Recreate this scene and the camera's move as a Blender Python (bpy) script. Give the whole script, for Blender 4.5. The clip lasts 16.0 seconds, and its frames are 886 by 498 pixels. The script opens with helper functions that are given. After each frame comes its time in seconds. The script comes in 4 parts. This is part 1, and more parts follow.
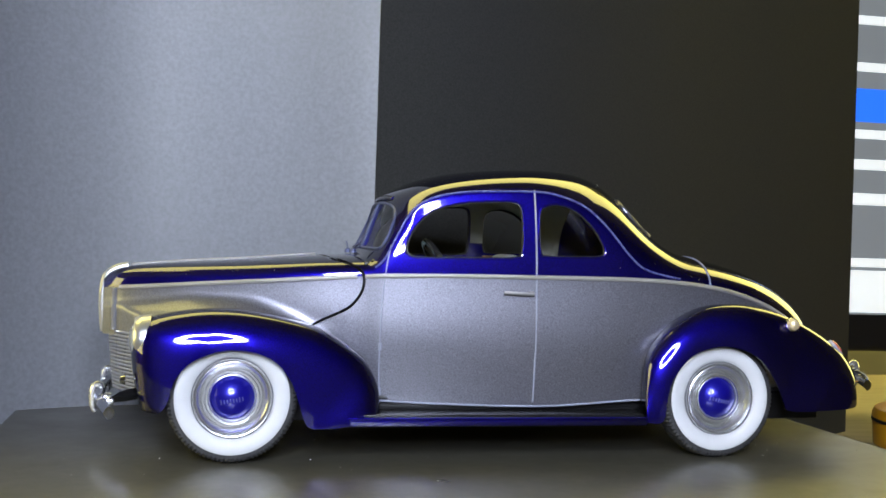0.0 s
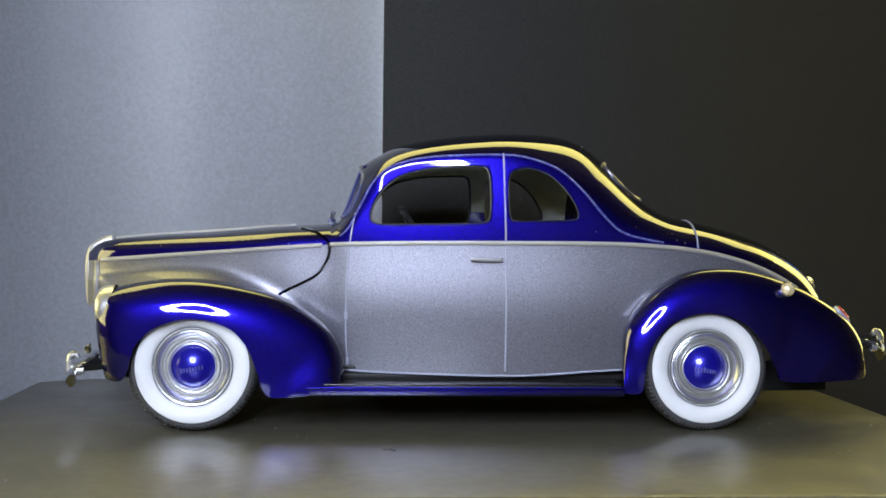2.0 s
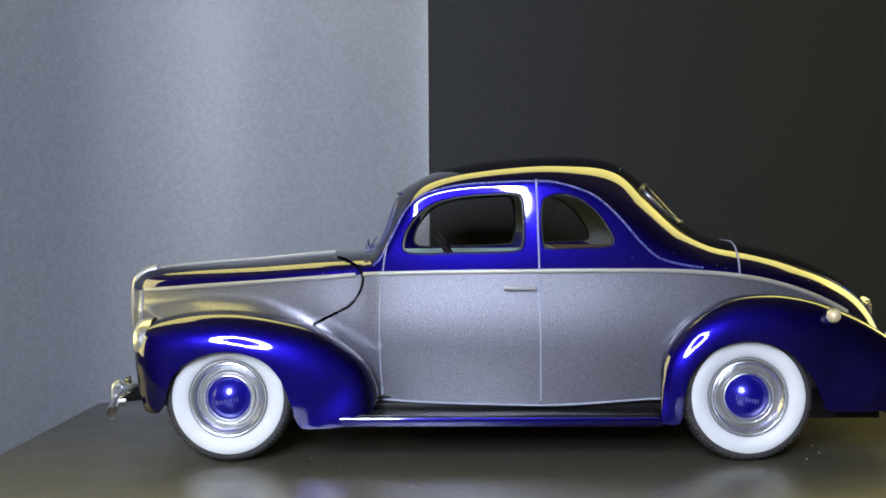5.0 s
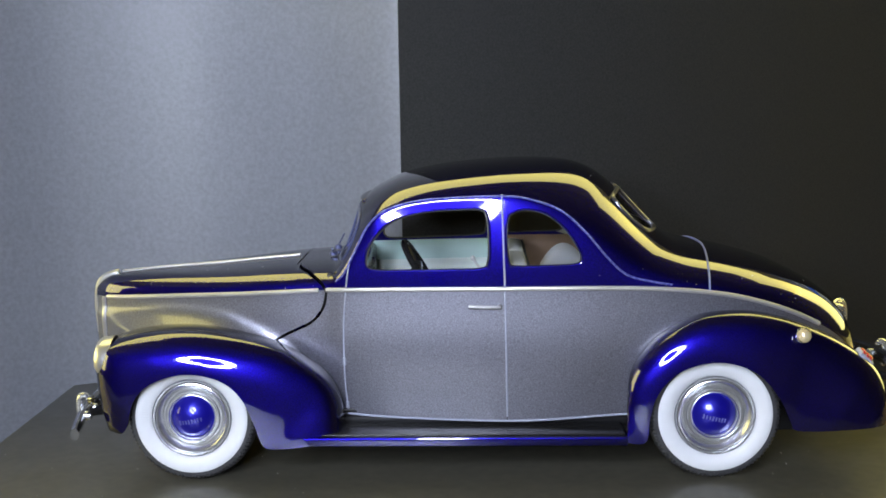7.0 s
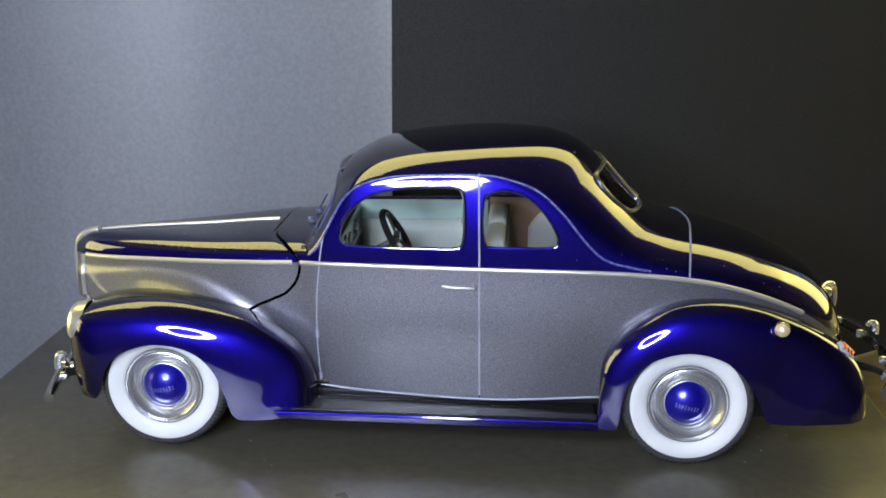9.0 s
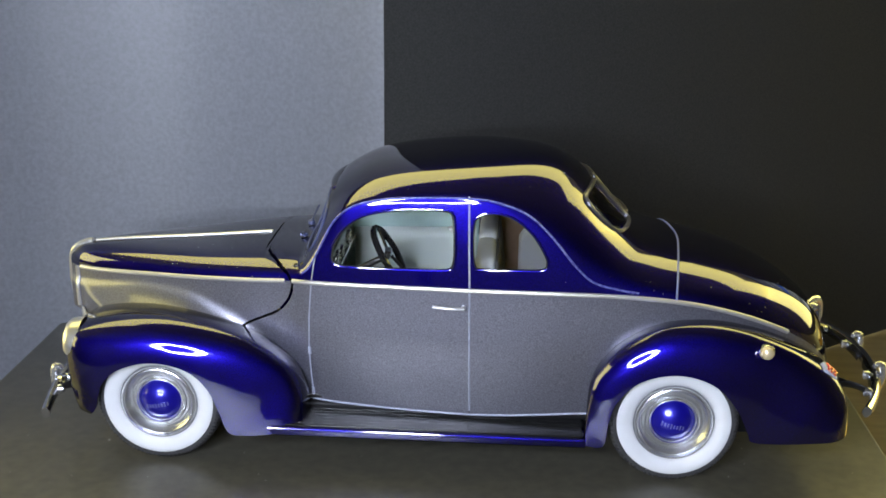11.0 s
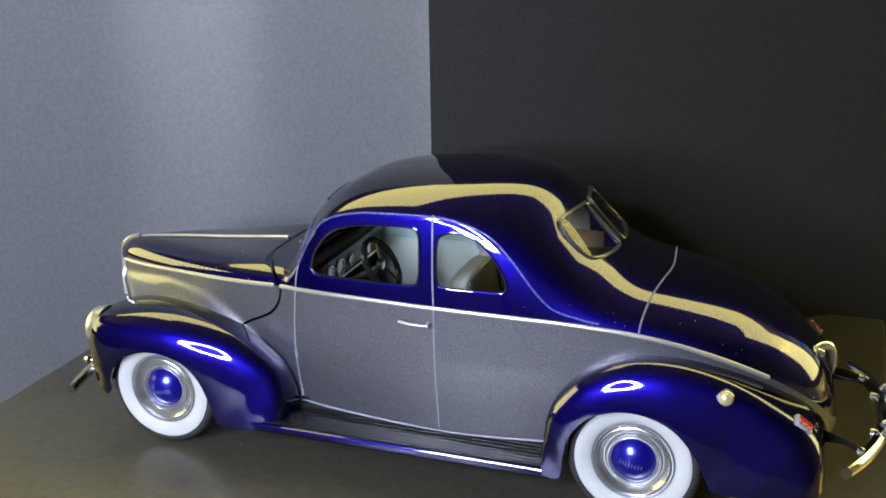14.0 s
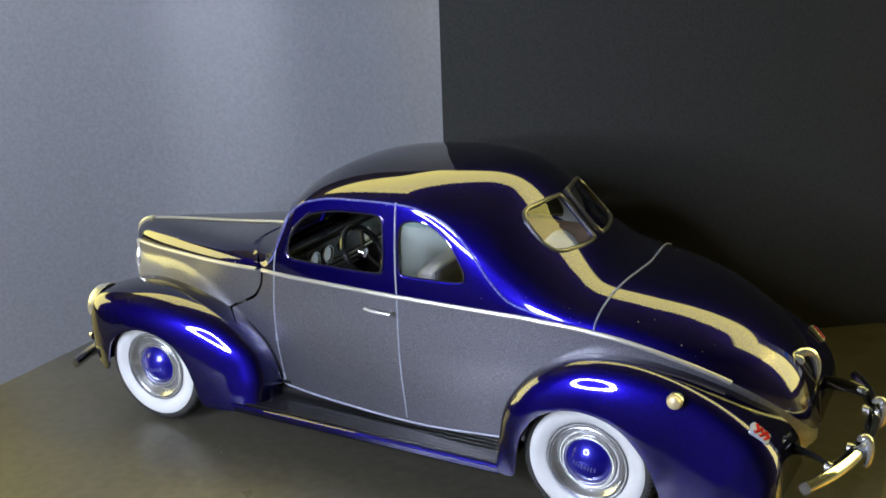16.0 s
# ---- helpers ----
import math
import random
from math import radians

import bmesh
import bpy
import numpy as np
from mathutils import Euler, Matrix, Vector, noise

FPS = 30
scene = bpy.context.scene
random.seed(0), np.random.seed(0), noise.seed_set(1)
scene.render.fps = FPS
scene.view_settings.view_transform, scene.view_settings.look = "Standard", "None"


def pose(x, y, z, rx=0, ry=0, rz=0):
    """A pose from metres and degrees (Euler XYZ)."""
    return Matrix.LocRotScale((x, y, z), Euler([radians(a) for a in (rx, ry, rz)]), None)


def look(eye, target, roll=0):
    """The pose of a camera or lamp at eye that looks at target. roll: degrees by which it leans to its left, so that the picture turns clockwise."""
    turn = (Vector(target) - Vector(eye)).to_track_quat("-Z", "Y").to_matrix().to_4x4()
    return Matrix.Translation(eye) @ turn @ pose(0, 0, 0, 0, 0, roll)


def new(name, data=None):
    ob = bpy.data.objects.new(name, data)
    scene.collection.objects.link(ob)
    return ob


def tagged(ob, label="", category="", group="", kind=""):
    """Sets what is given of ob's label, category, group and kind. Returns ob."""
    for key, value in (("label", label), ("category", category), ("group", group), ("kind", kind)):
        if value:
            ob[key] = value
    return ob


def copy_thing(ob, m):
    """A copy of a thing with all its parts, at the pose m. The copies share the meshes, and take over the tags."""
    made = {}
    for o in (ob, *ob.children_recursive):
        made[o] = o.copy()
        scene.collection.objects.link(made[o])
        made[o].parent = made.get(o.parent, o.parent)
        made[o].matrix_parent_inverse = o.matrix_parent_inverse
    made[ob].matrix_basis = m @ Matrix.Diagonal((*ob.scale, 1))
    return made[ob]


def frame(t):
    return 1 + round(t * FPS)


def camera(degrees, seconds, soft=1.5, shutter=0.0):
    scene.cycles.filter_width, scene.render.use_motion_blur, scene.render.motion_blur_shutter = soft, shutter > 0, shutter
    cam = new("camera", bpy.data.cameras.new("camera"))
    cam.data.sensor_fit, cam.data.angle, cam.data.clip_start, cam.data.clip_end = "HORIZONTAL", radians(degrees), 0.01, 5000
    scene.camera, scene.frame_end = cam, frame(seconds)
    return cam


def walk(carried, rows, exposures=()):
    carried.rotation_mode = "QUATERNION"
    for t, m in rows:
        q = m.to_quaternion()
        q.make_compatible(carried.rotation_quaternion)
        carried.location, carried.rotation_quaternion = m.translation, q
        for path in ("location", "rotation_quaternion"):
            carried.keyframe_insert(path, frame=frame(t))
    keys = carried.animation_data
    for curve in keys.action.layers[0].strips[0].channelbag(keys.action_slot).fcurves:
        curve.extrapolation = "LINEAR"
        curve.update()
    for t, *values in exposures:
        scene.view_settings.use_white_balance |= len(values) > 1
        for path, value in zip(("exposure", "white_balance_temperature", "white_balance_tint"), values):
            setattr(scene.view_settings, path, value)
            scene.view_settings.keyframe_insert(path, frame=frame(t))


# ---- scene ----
LENS = 43.15
S = 1 / 18  # the model's scale: sizes below are those of the full-size car, in metres

cam = camera(LENS, 16.0, soft=1.7)
PATH = [
    (0, (-1.674, -6.885, 1.214), (-0.348, -1.034, 1.188), 1.80),
    (0.5, (-1.286, -6.950, 1.296), (-0.280, -1.035, 1.191), 1.51),
    (1, (-1.051, -6.994, 1.195), (-0.233, -1.050, 1.179), 1.21),
    (1.5, (-0.573, -7.019, 1.138), (-0.076, -1.039, 1.140), 0.62),
    (2, (-0.489, -6.922, 1.126), (-0.076, -0.937, 1.007), 0.65),
    (2.5, (-0.252, -6.947, 1.090), (-0.034, -0.952, 1.023), 0.38),
    (3, (-0.182, -6.978, 1.061), (-0.023, -0.980, 1.050), 0.36),
    (3.5, (-0.219, -6.935, 1.061), (-0.057, -0.937, 0.999), 0.37),
    (4, (-0.124, -6.905, 1.158), (-0.167, -0.906, 1.016), 0.41),
    (4.2, (-0.109, -6.925, 1.164), (-0.189, -0.927, 1.054), 0.25),
    (6.3, (0.176, -6.708, 1.999), (-0.094, -0.744, 1.408), -1.38),
    (6.5, (0.249, -6.691, 2.066), (-0.050, -0.735, 1.406), -1.43),
    (7, (0.146, -6.636, 2.197), (-0.035, -0.712, 1.266), -0.82),
    (7.5, (0.355, -6.595, 2.342), (-0.004, -0.720, 1.179), -0.93),
    (8, (0.408, -6.579, 2.679), (-0.005, -0.750, 1.315), -1.11),
    (8.5, (0.493, -6.462, 2.771), (0.097, -0.675, 1.237), -0.28),
    (8.7, (0.493, -6.420, 2.674), (0.080, -0.638, 1.124), 0.34),
    (10.8, (0.474, -6.327, 3.130), (0.115, -0.630, 1.283), 0.70),
    (11, (0.511, -6.326, 3.126), (0.148, -0.636, 1.258), 0.72),
    (11.5, (0.754, -6.328, 3.130), (0.211, -0.646, 1.281), 0.44),
    (12, (1.003, -6.309, 3.135), (0.230, -0.656, 1.280), 0.40),
    (12.5, (1.305, -6.266, 3.166), (0.362, -0.630, 1.334), -0.15),
    (13, (1.635, -6.173, 3.138), (0.406, -0.603, 1.275), -0.25),
    (13.5, (2.015, -6.051, 3.174), (0.372, -0.588, 1.314), -0.53),
    (14, (2.296, -5.966, 3.238), (0.336, -0.615, 1.362), -0.91),
    (14.5, (2.410, -5.902, 3.240), (0.383, -0.586, 1.335), -1.01),
    (15, (2.569, -5.832, 3.248), (0.404, -0.573, 1.337), -1.30),
    (15.5, (2.990, -5.611, 3.196), (0.476, -0.507, 1.293), -1.69),
    (16, (3.254, -5.461, 3.141), (0.482, -0.479, 1.273), -1.94),
]
walk(cam, [(t, look([S * v for v in eye], [S * v for v in to], roll)) for t, eye, to, roll in PATH])

# ---- light ----
world = bpy.data.worlds.new("room_dark")
scene.world = world
world.use_nodes = True
world.node_tree.nodes["Background"].inputs[0].default_value = (0.8, 0.85, 1.0, 1)
world.node_tree.nodes["Background"].inputs[1].default_value = 0.02
scene.view_settings.exposure = 0.0

RING_POWER = 72.0      # white ring light behind and above the camera
PANEL_POWER = 3.8     # warm ceiling panel over and behind the boards


# ---- materials ----
def material(name, color=(0.5, 0.5, 0.5), rough=0.5, metal=0.0, coat=0.0, coat_rough=0.03, spec=0.5, coat_ior=1.5):
    m = bpy.data.materials.new(name)
    m.use_nodes = True
    b = m.node_tree.nodes["Principled BSDF"]
    b.inputs["Base Color"].default_value = (*color, 1)
    b.inputs["Roughness"].default_value = rough
    b.inputs["Metallic"].default_value = metal
    b.inputs["Coat Weight"].default_value = coat
    b.inputs["Coat Roughness"].default_value = coat_rough
    b.inputs["Coat IOR"].default_value = coat_ior
    b.inputs["Specular IOR Level"].default_value = spec
    return m


def vary(m, socket, scale, low, high, detail=4.0, stretch=(1, 1, 1)):
    """Noise in object space between two values of one input (numbers or colours)."""
    t = m.node_tree
    b = t.nodes["Principled BSDF"]
    co, mp = t.nodes.new("ShaderNodeTexCoord"), t.nodes.new("ShaderNodeMapping")
    mp.inputs["Scale"].default_value = stretch
    n, r = t.nodes.new("ShaderNodeTexNoise"), t.nodes.new("ShaderNodeValToRGB")
    n.inputs["Scale"].default_value, n.inputs["Detail"].default_value = scale, detail
    as_color = lambda v: (*v, 1) if isinstance(v, tuple) else (v, v, v, 1)
    r.color_ramp.elements[0].position, r.color_ramp.elements[1].position = 0.3, 0.7
    r.color_ramp.elements[0].color, r.color_ramp.elements[1].color = as_color(low), as_color(high)
    t.links.new(co.outputs["Object"], mp.inputs["Vector"])
    t.links.new(mp.outputs["Vector"], n.inputs["Vector"])
    t.links.new(n.outputs[0], r.inputs[0])
    t.links.new(r.outputs[0], b.inputs[socket])
    return n


def bump(m, scale, strength, distance, detail=3.0):
    t = m.node_tree
    co, n, bp = t.nodes.new("ShaderNodeTexCoord"), t.nodes.new("ShaderNodeTexNoise"), t.nodes.new("ShaderNodeBump")
    n.inputs["Scale"].default_value, n.inputs["Detail"].default_value = scale, detail
    bp.inputs["Strength"].default_value, bp.inputs["Distance"].default_value = strength, distance
    t.links.new(co.outputs["Object"], n.inputs["Vector"])
    t.links.new(n.outputs[0], bp.inputs["Height"])
    t.links.new(bp.outputs[0], t.nodes["Principled BSDF"].inputs["Normal"])
    return m


def candy_paint(name, lobes):
    """Clear coat over dark blue flakes: a black coated ground and soft blue gloss lobes under it."""
    m = material(name, (0.0006, 0.0004, 0.006), 0.5, 0.0, 1.0, 0.05, 0.0, 1.85)
    t = m.node_tree
    co, n = t.nodes.new("ShaderNodeTexCoord"), t.nodes.new("ShaderNodeTexNoise")
    n.inputs["Scale"].default_value, n.inputs["Detail"].default_value = 2600, 2
    t.links.new(co.outputs["Object"], n.inputs["Vector"])
    coated = out = t.nodes["Principled BSDF"].outputs[0]
    for rough, color in lobes:
        g, r, add = t.nodes.new("ShaderNodeBsdfGlossy"), t.nodes.new("ShaderNodeValToRGB"), t.nodes.new("ShaderNodeAddShader")
        g.distribution = "BECKMANN"
        g.inputs["Roughness"].default_value = rough
        for e, at, k in zip(r.color_ramp.elements, (0.3, 0.7), (0.65, 1.35)):
            e.position, e.color = at, (*(c * k for c in color), 1)
        t.links.new(n.outputs[0], r.inputs[0])
        t.links.new(r.outputs[0], g.inputs["Color"])
        t.links.new(out, add.inputs[0])
        t.links.new(g.outputs[0], add.inputs[1])
        out = add.outputs[0]
    # the flakes' gloss fades through the long path in the tinted coat at flat angles
    lw, fade, mix = t.nodes.new("ShaderNodeLayerWeight"), t.nodes.new("ShaderNodeMapRange"), t.nodes.new("ShaderNodeMixShader")
    lw.inputs["Blend"].default_value = 0.5
    fade.interpolation_type = "SMOOTHSTEP"
    fade.inputs["From Min"].default_value, fade.inputs["From Max"].default_value = 0.2, 0.72
    t.links.new(lw.outputs["Facing"], fade.inputs["Value"])
    t.links.new(fade.outputs[0], mix.inputs[0])
    t.links.new(out, mix.inputs[1])
    t.links.new(coated, mix.inputs[2])
    t.links.new(mix.outputs[0], t.nodes["Material Output"].inputs[0])
    return m


BLUE = candy_paint("blue_candy_paint", [(0.30, (0.0022, 0.0008, 0.075)), (0.55, (0.0012, 0.0004, 0.054))])
WORNBLUE = material("worn_blue_edge", (0.1, 0.1, 0.5), 0.5, 0.3)
vary(WORNBLUE, "Base Color", 1500, (0.02, 0.015, 0.25), (0.2, 0.22, 0.62), 2)
SILVER = material("silver_metallic_paint", (0.3, 0.3, 0.35), 0.44, 0.82, 0.5, 0.1)
vary(SILVER, "Base Color", 2600, (0.155, 0.156, 0.19), (0.275, 0.277, 0.33), 3)
CHROME = material("chrome", (0.66, 0.68, 0.76), 0.08, 1.0)
vary(CHROME, "Roughness", 120, 0.05, 0.16)
HUBBLUE = material("blue_hub_enamel", (0.005, 0.003, 0.32), 0.35, 0.5, 1.0, 0.03)
RIM = material("brushed_chrome", (0.7, 0.7, 0.72), 0.32, 0.9)
WHEELCHROME = material("polished_wheel_chrome", (0.74, 0.75, 0.77), 0.27, 0.9)
GROOVE = material("dark_ring_groove", (0.10, 0.10, 0.11), 0.5)
SATIN = material("satin_chrome", (0.5, 0.5, 0.52), 0.4, 0.5)
TRIM = material("bright_trim", (0.52, 0.5, 0.47), 0.34, 0.5)
SEAM = material("bare_panel_edge", (0.34, 0.36, 0.46), 0.5, 0.1)
DARKCHROME = material("smoky_chrome", (0.075, 0.09, 0.2), 0.35, 0.3)
REARFRAME = material("dark_polished_frame", (0.14, 0.14, 0.17), 0.28, 0.8)
# copy of the panel edge, dimmed and blued against the deck's yellow light
DECKEDGE = material("blued_deck_edge", (0.17, 0.2, 0.42), 0.5, 0.1)
WHITE = material("white_sidewall", (0.8, 0.81, 0.83), 0.5)
vary(WHITE, "Base Color", 60, (0.61, 0.62, 0.64), (0.68, 0.69, 0.71))
RUBBER = material("black_rubber", (0.03, 0.03, 0.032), 0.6)
vary(RUBBER, "Roughness", 150, 0.5, 0.75)
BLACK = material("black_chassis", (0.01, 0.01, 0.011), 0.5, spec=0.2)
GLOSSBLACK = material("glossy_black_enamel", (0.012, 0.012, 0.013), 0.16)
MAT = material("ribbed_black_mat", (0.012, 0.012, 0.013), 0.22, spec=0.5)
CREAM = material("cream_interior", (0.62, 0.66, 0.62), 0.6)
vary(CREAM, "Base Color", 40, (0.44, 0.62, 0.60), (0.52, 0.70, 0.68))
SEATCLOTH = material("dark_grey_seat_cloth", (0.06, 0.058, 0.058), 0.8)
vary(SEATCLOTH, "Base Color", 200, (0.05, 0.05, 0.055), (0.075, 0.073, 0.08))
PADCLOTH = material("pale_door_pad", (0.7, 0.78, 0.75), 0.6)
vary(PADCLOTH, "Base Color", 40, (0.66, 0.75, 0.72), (0.74, 0.82, 0.79))
TAN = material("tan_brown_trim", (0.3, 0.17, 0.1), 0.7)
vary(TAN, "Base Color", 150, (0.22, 0.14, 0.095), (0.30, 0.195, 0.135))
HEADCLOTH = material("grey_headliner", (0.36, 0.37, 0.37), 0.8)
vary(HEADCLOTH, "Base Color", 200, (0.33, 0.34, 0.34), (0.39, 0.4, 0.4))
DARKTRIM = material("dark_cabin_trim", (0.012, 0.012, 0.013), 0.4)
RED = material("red_lens", (0.45, 0.01, 0.01), 0.15, 0, 0.6)
IVORY = material("ivory_cap", (0.7, 0.58, 0.36), 0.25, 0.3, 0.6)
LENSGLASS = material("headlamp_lens", (0.35, 0.36, 0.36), 0.2, 0.2, 1.0)
SCRIPT = material("pale_blue_script", (0.16, 0.17, 0.5), 0.35, 0.5)

BASE = bump(material("black_display_base", (0.035, 0.033, 0.03), 0.31, spec=0.6), 2600, 0.12, 0.0003)
vary(BASE, "Roughness", 30, 0.27, 0.40)
vary(BASE, "Base Color", 260, (0.056, 0.053, 0.041), (0.086, 0.081, 0.062))
BASE_EDGE = material("base_edge_band", (0.10, 0.10, 0.11), 0.3, 0.3)
# board pair: left coloured lighter for the ring's sheen, right darker without it
BOARD_L = bump(material("textured_board_sheen_grey", (0.055, 0.057, 0.068), 0.56, spec=1.0, coat=0.8, coat_rough=0.66, coat_ior=1.8), 800, 0.13, 0.0005)
vary(BOARD_L, "Base Color", 620, (0.09, 0.097, 0.118), (0.134, 0.143, 0.169), 5)
BOARD_R = bump(material("textured_board_no_sheen", (0.009, 0.009, 0.008), 0.8, spec=0.04), 1500, 0.2, 0.0005)
vary(BOARD_R, "Base Color", 1300, (0.031, 0.031, 0.030), (0.043, 0.0428, 0.041), 3)
DESK = material("beige_desk", (0.34, 0.27, 0.16), 0.5)
vary(DESK, "Base Color", 30, (0.17, 0.135, 0.085), (0.24, 0.195, 0.125), 5, (1, 6, 1))
YELLOW = material("yellow_plastic", (0.75, 0.36, 0.01), 0.35, 0, 0.3)
# room surfaces: dimness put into the colours, so that they bounce little light
WALLPAINT = material("dimmed_wall_paint", (0.1, 0.095, 0.085), 0.7)
vary(WALLPAINT, "Base Color", 3, (0.085, 0.08, 0.072), (0.115, 0.108, 0.096))
CEILPAINT = material("dimmed_ceiling_paint", (0.13, 0.125, 0.115), 0.8)
FLOORWOOD = material("wood_floor", (0.16, 0.09, 0.045), 0.5)
vary(FLOORWOOD, "Base Color", 12, (0.05, 0.032, 0.018), (0.085, 0.055, 0.032), 5, (1, 8, 1))


def glow(name, color, strength):
    m = material(name, color)
    b = m.node_tree.nodes["Principled BSDF"]
    b.inputs["Emission Color"].default_value = (*color, 1)
    b.inputs["Emission Strength"].default_value = strength
    return m


def pane_material(name, tint, gloss_rough=0.02):
    m = bpy.data.materials.new(name)
    m.use_nodes = True
    t = m.node_tree
    t.nodes.remove(t.nodes["Principled BSDF"])
    clear, shine, mix, fres = (t.nodes.new("ShaderNodeBsdf" + "Transparent"), t.nodes.new("ShaderNodeBsdfGlossy"),
                               t.nodes.new("ShaderNodeMixShader"), t.nodes.new("ShaderNodeFresnel"))
    clear.inputs[0].default_value = (*tint, 1)
    shine.inputs["Roughness"].default_value = gloss_rough
    fres.inputs[0].default_value = 1.62
    t.links.new(fres.outputs[0], mix.inputs[0])
    t.links.new(clear.outputs[0], mix.inputs[1])
    t.links.new(shine.outputs[0], mix.inputs[2])
    t.links.new(mix.outputs[0], t.nodes["Material Output"].inputs[0])
    return m


GLASS = pane_material("clear_glass", (0.95, 0.97, 0.96))


# ---- mesh tools ----
def fresh(name, material_, parent=None, label="", category="", kind=""):
    me = bpy.data.meshes.new(name)
    ob = new(name, me)
    me.materials.append(material_)
    ob.parent = parent
    return tagged(ob, label, category, "", kind)


def smooth(me, degrees=35):
    bm = bmesh.new()
    bm.from_mesh(me)
    bmesh.ops.recalc_face_normals(bm, faces=bm.faces)
    for e in bm.edges:
        e.smooth = len(e.link_faces) != 2 or e.calc_face_angle(0) < radians(degrees)
    for f in bm.faces:
        f.smooth = True
    bm.to_mesh(me)
    bm.free()


def part(name, verts, faces, material_, parent=None, label="", category="", kind="", scale=S, angle=35):
    ob = fresh(name, material_, parent, label, category, kind)
    ob.data.from_pydata([tuple(float(scale * c) for c in v) for v in verts], [], faces)
    smooth(ob.data, angle)
    return ob


def join(*pieces):
    verts, faces = [], []
    for v, f in pieces:
        faces += [tuple(i + len(verts) for i in face) for face in f]
        verts += [tuple(p) for p in v]
    return verts, faces


def grid(rows, closed_u=False, closed_v=False):
    """A sheet over rows of points."""
    n, m = len(rows), len(rows[0])
    verts = [p for row in rows for p in row]
    faces = []
    for i in range(n if closed_u else n - 1):
        for j in range(m if closed_v else m - 1):
            a, b = i, (i + 1) % n
            c, d = j, (j + 1) % m
            faces.append((a * m + c, b * m + c, b * m + d, a * m + d))
    return verts, faces


def box(x0, x1, y0, y1, z0, z1, bevel=0.0):
    """A box with chamfered edges."""
    bm = bmesh.new()
    bmesh.ops.create_cube(bm, size=1.0)
    for v in bm.verts:
        v.co = Vector(((x0 + x1) / 2 + v.co.x * (x1 - x0), (y0 + y1) / 2 + v.co.y * (y1 - y0), (z0 + z1) / 2 + v.co.z * (z1 - z0)))
    if bevel:
        bmesh.ops.bevel(bm, geom=list(bm.edges), offset=bevel, segments=3, profile=0.5, affect="EDGES")
    bm.verts.index_update()
    out = [tuple(v.co) for v in bm.verts], [tuple(v.index for v in f.verts) for f in bm.faces]
    bm.free()
    return out


def tube(points, r, sides=8, closed=False, flat=1.0, up=(0, 0, 1)):
    """A round bar along points; flat squeezes it along up; r is one radius or one for each point."""
    pts = [Vector(p) for p in points]
    n = len(pts)
    radii = r if isinstance(r, (list, tuple)) else [r] * n
    rows = []
    for i, p in enumerate(pts):
        a = pts[(i - 1) % n] if closed or i else pts[0]
        b = pts[(i + 1) % n] if closed or i < n - 1 else pts[-1]
        d = (b - a).normalized()
        side = d.cross(Vector(up))
        side = side.normalized() if side.length > 1e-4 else d.orthogonal().normalized()
        over = side.cross(d).normalized()
        r = radii[i]
        rows.append([p + side * math.cos(k) * r + over * math.sin(k) * r * flat for k in np.linspace(0, 2 * math.pi, sides, endpoint=False)])
    v, f = grid(rows, closed, True)
    if not closed:
        f += [tuple(range(sides))[::-1], tuple(range((n - 1) * sides, n * sides))]
    return v, f


def lathe(profile, center, axis="y", steps=72):
    """Turns (radius, height) pairs round an axis through center."""
    rows = []
    for a in np.linspace(0, 2 * math.pi, steps, endpoint=False):
        row = []
        for r, h in profile:
            c, s = r * math.cos(a), r * math.sin(a)
            off = {"y": (c, h, s), "x": (h, c, s), "z": (c, s, h)}[axis]
            row.append(tuple(q + o for q, o in zip(center, off)))
        rows.append(row)
    return grid(rows, True, False)


def mono(xs, ys):
    """A smooth curve through points without overshoot."""
    xs, ys = np.array(xs, float), np.array(ys, float)
    h, d = np.diff(xs), np.diff(ys) / np.diff(xs)
    m = np.zeros(len(xs))
    m[0], m[-1] = d[0], d[-1]
    for i in range(1, len(xs) - 1):
        if d[i - 1] * d[i] > 0:
            w1, w2 = 2 * h[i] + h[i - 1], h[i] + 2 * h[i - 1]
            m[i] = (w1 + w2) / (w1 / d[i - 1] + w2 / d[i])

    def at(x):
        x = np.clip(x, xs[0], xs[-1])
        i = np.clip(np.searchsorted(xs, x) - 1, 0, len(h) - 1)
        t = (x - xs[i]) / h[i]
        return ((1 + 2 * t) * (1 - t) ** 2 * ys[i] + t * (1 - t) ** 2 * h[i] * m[i]
                + t * t * (3 - 2 * t) * ys[i + 1] + t * t * (t - 1) * h[i] * m[i + 1])
    return at


def spline(points, n, closed=False):
    """n points along a rounded line through the given ones (Catmull-Rom)."""
    p = np.array(points, float)
    k = len(p)
    out = []
    for u in np.linspace(0, k if closed else k - 1, n, endpoint=not closed):
        i = min(int(u), (k if closed else k - 1) - 1)
        t = u - i
        at = (lambda j: p[j % k]) if closed else (lambda j: p[min(max(j, 0), k - 1)])
        a, b, c, d = at(i - 1), at(i), at(i + 1), at(i + 2)
        out.append(0.5 * (2 * b + (c - a) * t + (2 * a - 5 * b + 4 * c - d) * t * t + (3 * b - a - 3 * c + d) * t ** 3))
    return np.array(out)


def mirror(vf):
    v, f = vf
    return [(x, -y, z) for x, y, z in v], [face[::-1] for face in f]


# ---- the place ----
def structure(name, vf, m, label):
    return part(name, *vf, m, None, label, "", "structure")


